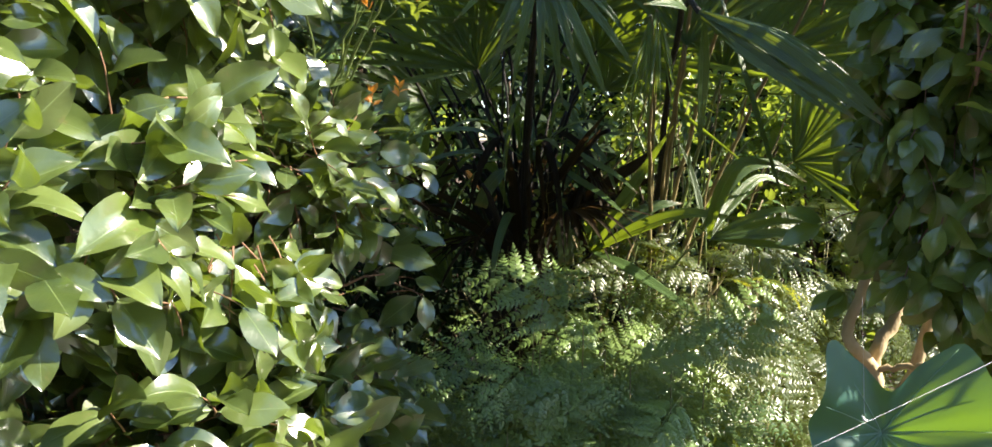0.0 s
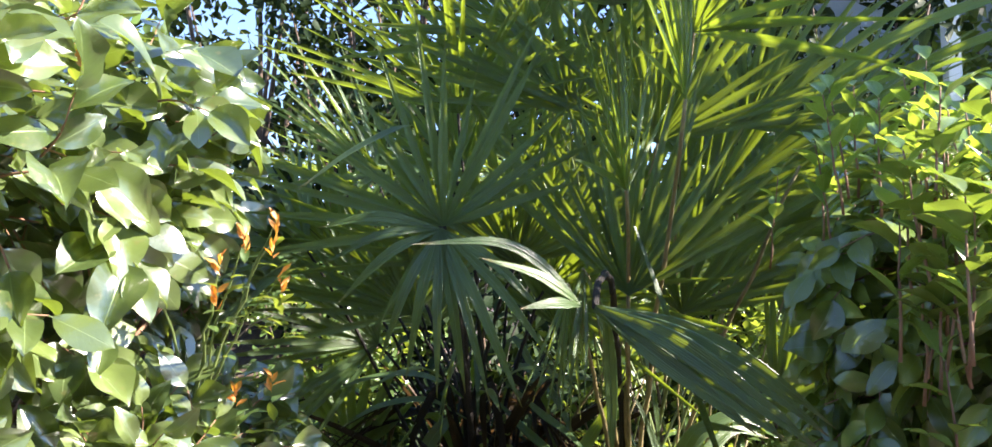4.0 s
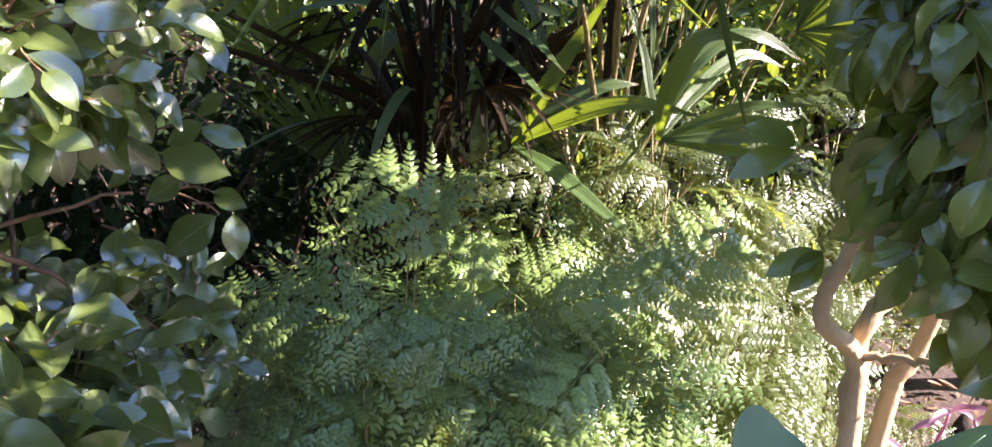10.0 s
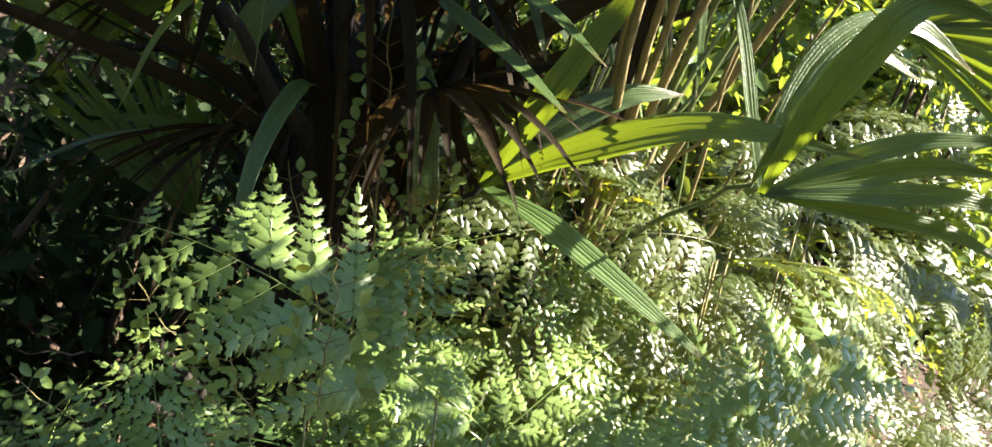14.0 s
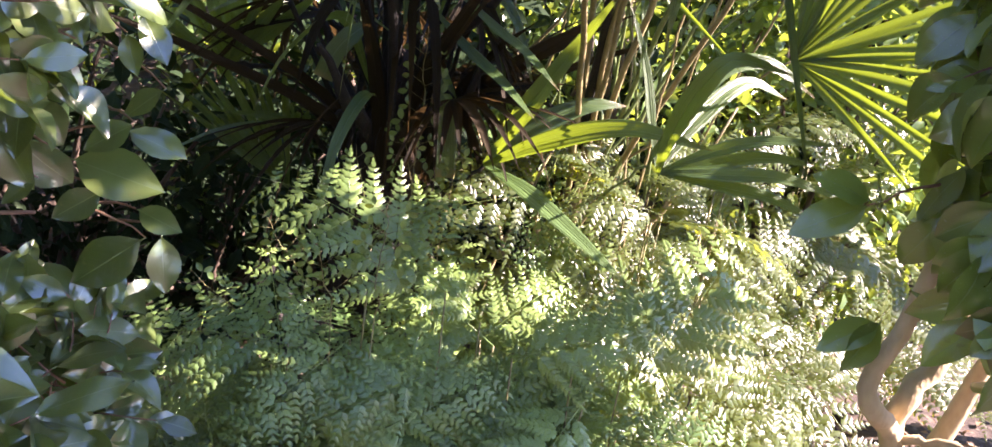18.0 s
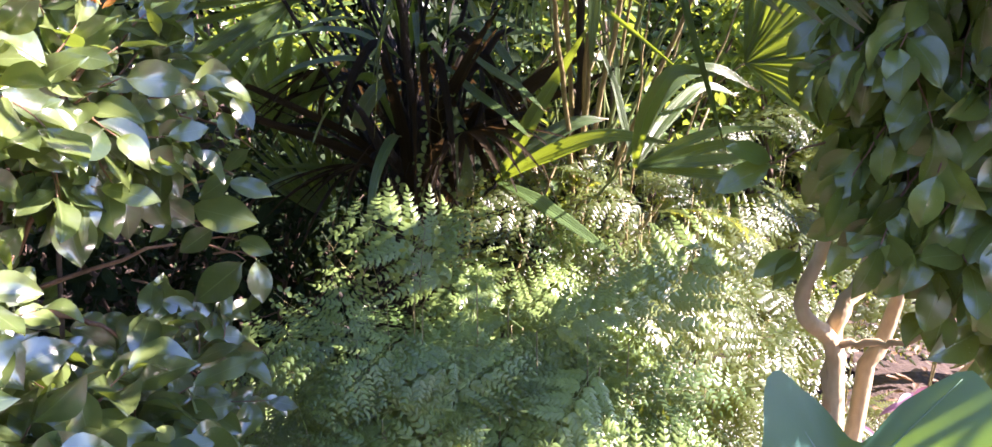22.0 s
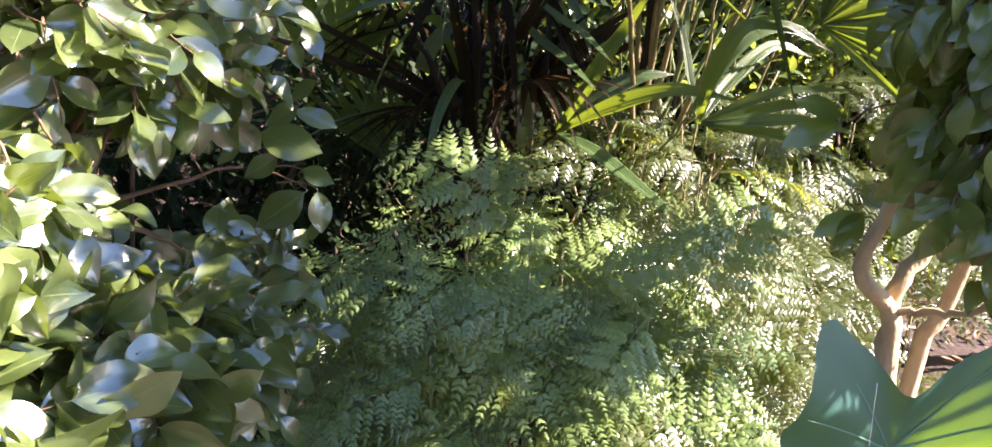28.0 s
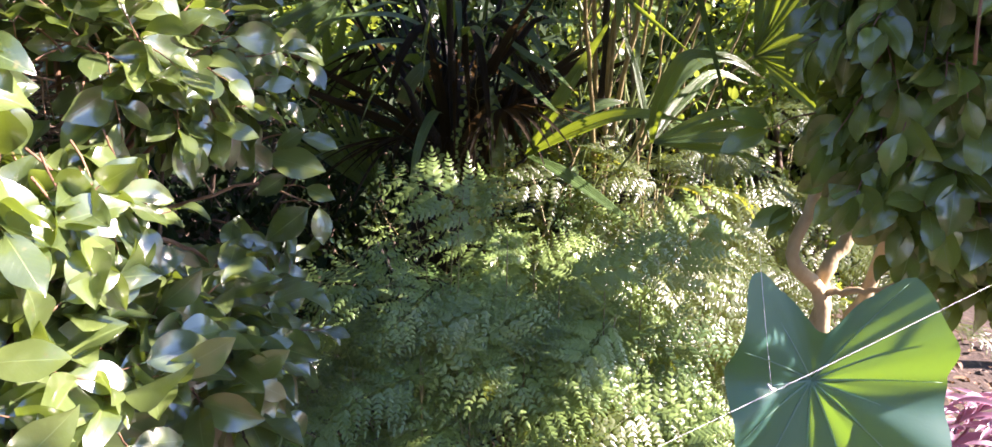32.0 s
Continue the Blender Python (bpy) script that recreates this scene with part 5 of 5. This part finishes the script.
# ---- purple trailing plants under the right-hand bush ----
def purple_plants():
    rng = random.Random(9)
    meshes = []
    for _ in range(5):
        s = Soup()
        s.add(*leaf_shape(0.115, 0.026, rng, rows=9, cols=5, fold=0.7, curl=rng.uniform(0.1, 0.8), belly=0.35, point=0.8, stalk=0.0))
        meshes.append(s.mesh("leaf", PURPLE))
    for x, y, h, n in [(1.42, 2.28, 0.34, 4), (1.60, 2.20, 0.36, 4), (1.52, 2.42, 0.40, 3), (1.72, 2.40, 0.38, 3), (1.36, 2.52, 0.42, 3), (1.34, 2.12, 0.26, 3), (1.64, 2.62, 0.45, 3)]:
        g = ground_z(x, y)
        plant = empty("purple_heart", (x, y, g), "trailing plant with long purple and pink pointed leaves", "plant", "purple plants under the bush")
        for _ in range(n):
            tip = Vector((x + rng.uniform(-0.12, 0.10), y + rng.uniform(-0.16, 0.06), g + h * rng.uniform(0.6, 1.15)))
            p = bend((x, y, g), tip, 9, 0.03, 0.006, rng)
            s = Soup()
            s.add(*tube(p, np.linspace(0.006, 0.004, 9), 6))
            st = part("stem", s.mesh("stem", PURPLE), plant)
            for k in range(8):
                at = Vector(p[2 + min(6, k)])
                az = k * math.pi + rng.uniform(-0.9, 0.9)
                go = Vector((math.cos(az), math.sin(az) - 0.3, rng.uniform(0.1, 0.9)))
                place(new("leaf", meshes[rng.randrange(5)]), st, frame_of(at, go, (0, -0.2, 1), rng.uniform(0.7, 1.15)))


purple_plants()


# ---- spider silk ----
def silk():
    thing = empty("spider_thread", (0.54, 1.11, 0.93), "white spider silk strands strung in front of the large leaf", "spider thread")
    for name, a, b, r in [("strand", (0.30, 0.929, 0.905), (1.20, 1.447, 1.091), 0.00018), ("strand", (0.525, 1.058, 0.952), (0.445, 0.90, 1.150), 0.00014)]:
        s = Soup()
        s.add(*tube(bend(a, b, 12, -0.004, 0.0), r, 5))
        part(name, s.mesh(name, SILK), thing)
    s = Soup()
    s.add(*tube([(0.519, 1.053, 0.960), (0.524, 1.057, 0.953), (0.530, 1.061, 0.951)], [0.0008, 0.0019, 0.0009], 7))
    part("knot", s.mesh("knot", SILK), thing)


silk()


# ---- stones, litter, dead twigs ----
def stones():
    rng = random.Random(14)
    for x, y, r in [(-0.17, 2.62, 0.055), (-0.06, 2.66, 0.05), (-0.30, 2.58, 0.06), (-0.44, 2.62, 0.07), (0.05, 2.22, 0.05), (0.62, 2.22, 0.06), (0.34, 2.16, 0.045)]:
        bm = bmesh.new()
        bmesh.ops.create_icosphere(bm, subdivisions=3, radius=r)
        off = rng.uniform(0, 50)
        for v in bm.verts:
            v.co *= 1 + 0.30 * noise.noise(v.co * 16 + Vector((off, 0, 0)))
            v.co.z *= 0.62
        for f in bm.faces:
            f.smooth = True
        me = bpy.data.meshes.new("stone")
        bm.to_mesh(me)
        bm.free()
        me.materials.append(STONE)
        ob = tagged(new("stone", me), "dark grey rounded garden stone half sunk in soil", "stone", "stones along the bed")
        ob.location = (x, y, ground_z(x, y) + r * 0.25)
        ob.rotation_euler = (0, 0, rng.uniform(0, 6))


stones()


def litter():
    rng = random.Random(15)
    shapes = [leaf_shape(0.06, 0.028, rng, rows=5, cols=3, fold=rng.uniform(-0.5, 0.6), curl=rng.uniform(-0.5, 0.9)) for _ in range(6)]
    s = Soup()
    for _ in range(2600):
        x, y = rng.uniform(-1.8, 2.4), rng.uniform(1.3, 4.6)
        n = unit(rng) * 0.35 + Vector((0, 0, 1))
        v, f, a = shapes[rng.randrange(6)]
        s.add(v, f, a, frame_of((x, y, ground_z(x, y) + rng.uniform(0.006, 0.03)), (rng.uniform(-1, 1), rng.uniform(-1, 1), 0), n, rng.uniform(0.5, 1.1)))
    tagged(new("leaf_litter", s.mesh("leaf_litter", LITTER)), "brown dead leaves scattered over the soil", "leaf litter", kind="stuff")
    s = Soup()
    for _ in range(260):
        x, y = rng.uniform(-1.7, -0.3), rng.uniform(1.9, 3.6)
        z = ground_z(x, y) + rng.uniform(0.0, 0.5) * rng.random()
        d = unit(rng) * rng.uniform(0.1, 0.3)
        d.z *= 0.3
        s.add(*tube(bend((x, y, z), Vector((x, y, z)) + d, 5, rng.uniform(-0.02, 0.03), 0.008, rng), np.linspace(0.0035, 0.0015, 5), 4))
    for _ in range(230):
        x, y, z = rng.uniform(-1.5, -0.55), rng.uniform(2.15, 2.6), rng.uniform(1.0, 1.36)
        d = Vector((rng.uniform(-1, 1), rng.uniform(-0.4, 0.4), rng.uniform(-0.22, 0.22))).normalized() * rng.uniform(0.15, 0.45)
        s.add(*tube(bend((x, y, z), Vector((x, y, z)) + d, 5, rng.uniform(-0.02, 0.03), 0.01, rng), np.linspace(0.005, 0.0018, 5), 4))
    tagged(new("dead_twigs", s.mesh("dead_twigs", DEADWOOD)), "tangle of dry brown twigs behind the bush", "twig_mass", kind="stuff")


litter()


# ---- background: shrubs, some unseen behind the camera, a shaded wall with a white post ----
def shrub_mesh(rng, rx, ry, rz, count, material):
    shapes = [leaf_shape(0.10, 0.045, rng, rows=4, cols=3, fold=0.3, curl=rng.uniform(0, 0.5)) for _ in range(4)]
    leaves, wood = Soup(), Soup()
    clumps = []
    for _ in range(26):
        d = unit(rng)
        c = Vector((d.x * rx, d.y * ry, rz + d.z * rz)) * rng.uniform(0.6, 1.0)
        clumps.append(c)
        wood.add(*tube(bend((0, 0, 0), c, 7, 0.05, 0.02, rng), np.linspace(0.02, 0.005, 7), 5))
    for _ in range(count):
        c = clumps[rng.randrange(26)]
        p = c + unit(rng) * rng.uniform(0.1, 0.34)
        v, f, a = shapes[rng.randrange(4)]
        leaves.add(v, f, a, frame_of(p, unit(rng) + Vector((0, 0, -0.2)), Vector((0, 0, 1)) + unit(rng) * 0.8, rng.uniform(0.6, 1.2)))
    return leaves.mesh("crown", material), wood.mesh("branch_mass", BARK_SHADED)


def background():
    rng = random.Random(41)
    kinds = [shrub_mesh(rng, 0.85, 0.6, 0.75, 2000, HEDGE_SHADED), shrub_mesh(rng, 1.0, 0.7, 1.5, 4200, SHRUB), shrub_mesh(rng, 1.0, 0.7, 1.5, 4200, HEDGE_SHADED)]
    first = {}
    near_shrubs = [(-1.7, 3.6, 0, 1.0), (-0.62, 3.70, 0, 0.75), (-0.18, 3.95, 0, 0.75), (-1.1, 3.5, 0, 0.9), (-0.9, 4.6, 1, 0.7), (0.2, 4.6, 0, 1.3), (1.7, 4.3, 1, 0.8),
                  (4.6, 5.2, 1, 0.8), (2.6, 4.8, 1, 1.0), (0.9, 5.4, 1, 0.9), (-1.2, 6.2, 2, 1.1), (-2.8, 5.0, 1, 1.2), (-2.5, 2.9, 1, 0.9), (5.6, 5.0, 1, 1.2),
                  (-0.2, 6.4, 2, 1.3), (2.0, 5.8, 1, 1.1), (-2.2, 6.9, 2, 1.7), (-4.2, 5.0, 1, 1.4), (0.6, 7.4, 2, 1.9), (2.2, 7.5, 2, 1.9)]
    # Entries with y below 2 are unseen, added to cut low sky light.
    far_and_unseen_shrubs = [(3.8, 7.6, 1, 1.7), (-1.0, 7.8, 2, 2.0), (3.0, 5.9, 1, 1.15), (5.2, 7.8, 1, 1.9), (0.9, 4.3, 1, 0.75), (-0.3, 5.2, 0, 1.0), (4.6, 6.2, 1, 1.2),
                  (-3.4, -2.4, 2, 1.25), (-1.9, -3.4, 2, 1.3), (-0.3, -3.7, 1, 1.3), (1.3, -3.6, 2, 1.3), (2.9, -3.2, 1, 1.25), (-3.9, 0.3, 1, 1.0), (-3.6, 1.8, 1, 1.0),
                  (0.5, -5.0, 1, 1.6), (-2.6, -5.0, 1, 1.6), (2.4, 6.4, 2, 1.6), (4.8, 6.5, 1, 1.5), (3.3, 7.5, 1, 1.5)]
    for x, y, k, sc in near_shrubs + far_and_unseen_shrubs:
        m = pose(x, y, ground_z(x, y) - 0.02, 0, 0, rng.uniform(0, 360)) @ Matrix.Scale(sc, 4)
        if k not in first:
            ob = empty("background_shrub", (0, 0, 0), ("dense evergreen shrub with shade put into its near-black leaf colour", "leafy green shrub in dappled light", "tall evergreen shrub with shade put into its near-black leaf colour")[k], "shrub", "shrubs behind the palms")
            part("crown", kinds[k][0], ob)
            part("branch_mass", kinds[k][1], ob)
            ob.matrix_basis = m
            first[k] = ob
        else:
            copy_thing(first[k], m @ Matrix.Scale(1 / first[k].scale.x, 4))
    s = Soup()

    def box(x0, x1, y0, y1, z0, z1):
        v = [(x, y, z) for x in (x0, x1) for y in (y0, y1) for z in (z0, z1)]
        return v, (np.array([(0, 1, 3, 2), (4, 6, 7, 5), (0, 4, 5, 1), (2, 3, 7, 6), (0, 2, 6, 4), (1, 5, 7, 3)]), [])

    house = empty("house", (3.5, 8.4, 0), "shaded blue-grey house wall with a white verandah post", "house")
    s.add(*box(1.6, 8.0, 8.4, 8.6, -0.1, 5.5))
    part("wall", s.mesh("wall", WALL, False), house)
    s = Soup()
    s.add(*box(3.38, 3.48, 6.5, 6.6, -0.1, 5.3))
    part("post", s.mesh("post", WHITE, False), house, "white verandah post")
    s = Soup()
    s.add(*box(1.6, 8.0, 6.4, 8.7, 5.3, 5.42))
    part("verandah_roof", s.mesh("verandah_roof", WALL, False), house)


def shade_tree():
    """An unseen small tree added beside the bed, to the right of the bush; its crown keeps the palm and the inner
    leaves in dappled shade.
    """
    rng = random.Random(88)
    base = Vector((2.95, 3.45, 0.0))
    tree = empty("small_tree", base, "unseen small tree with an open leafy crown, added to cast dappled shade", "tree")
    s = Soup()
    s.add(*tube(bend(base, (2.80, 3.32, 2.75), 12, 0, 0.02, rng), np.linspace(0.06, 0.035, 12), 10))
    part("trunk", s.mesh("trunk", BARK), tree)
    leaves = Soup()
    shapes = [leaf_shape(0.12, 0.055, rng, rows=5, cols=3, fold=0.3, curl=rng.uniform(0, 0.5)) for _ in range(4)]
    for cx, cy, cz, r, count in [(2.60, 2.00, 3.40, 0.36, 170), (2.60, 1.80, 3.30, 0.26, 45), (2.62, 1.55, 3.42, 0.30, 24), (2.62, 2.30, 3.32, 0.28, 60), (2.66, 2.82, 3.14, 0.28, 220), (2.66, 2.90, 3.50, 0.27, 200), (2.60, 1.92, 3.75, 0.24, 120),
                                 (2.60, 2.66, 3.92, 0.38, 110), (2.60, 2.75, 4.38, 0.40, 110), (2.60, 2.30, 4.08, 0.30, 55)]:
        c = Vector((cx, cy, cz))
        s = Soup()
        s.add(*tube(bend((2.82, 3.32, 2.60), c, 8, 0.06, 0.02, rng), np.linspace(0.025, 0.008, 8), 7))
        part("limb", s.mesh("limb", BARK), tree)
        for _ in range(count):
            p = c + unit(rng) * r * rng.uniform(0.3, 1.05)
            v, f, a = shapes[rng.randrange(4)]
            leaves.add(v, f, a, frame_of(p, unit(rng), Vector((0.5, 0, 0.7)) + unit(rng) * 0.9, rng.uniform(0.7, 1.2)))
    part("crown", leaves.mesh("crown", SHRUB), tree)


shade_tree()
background()
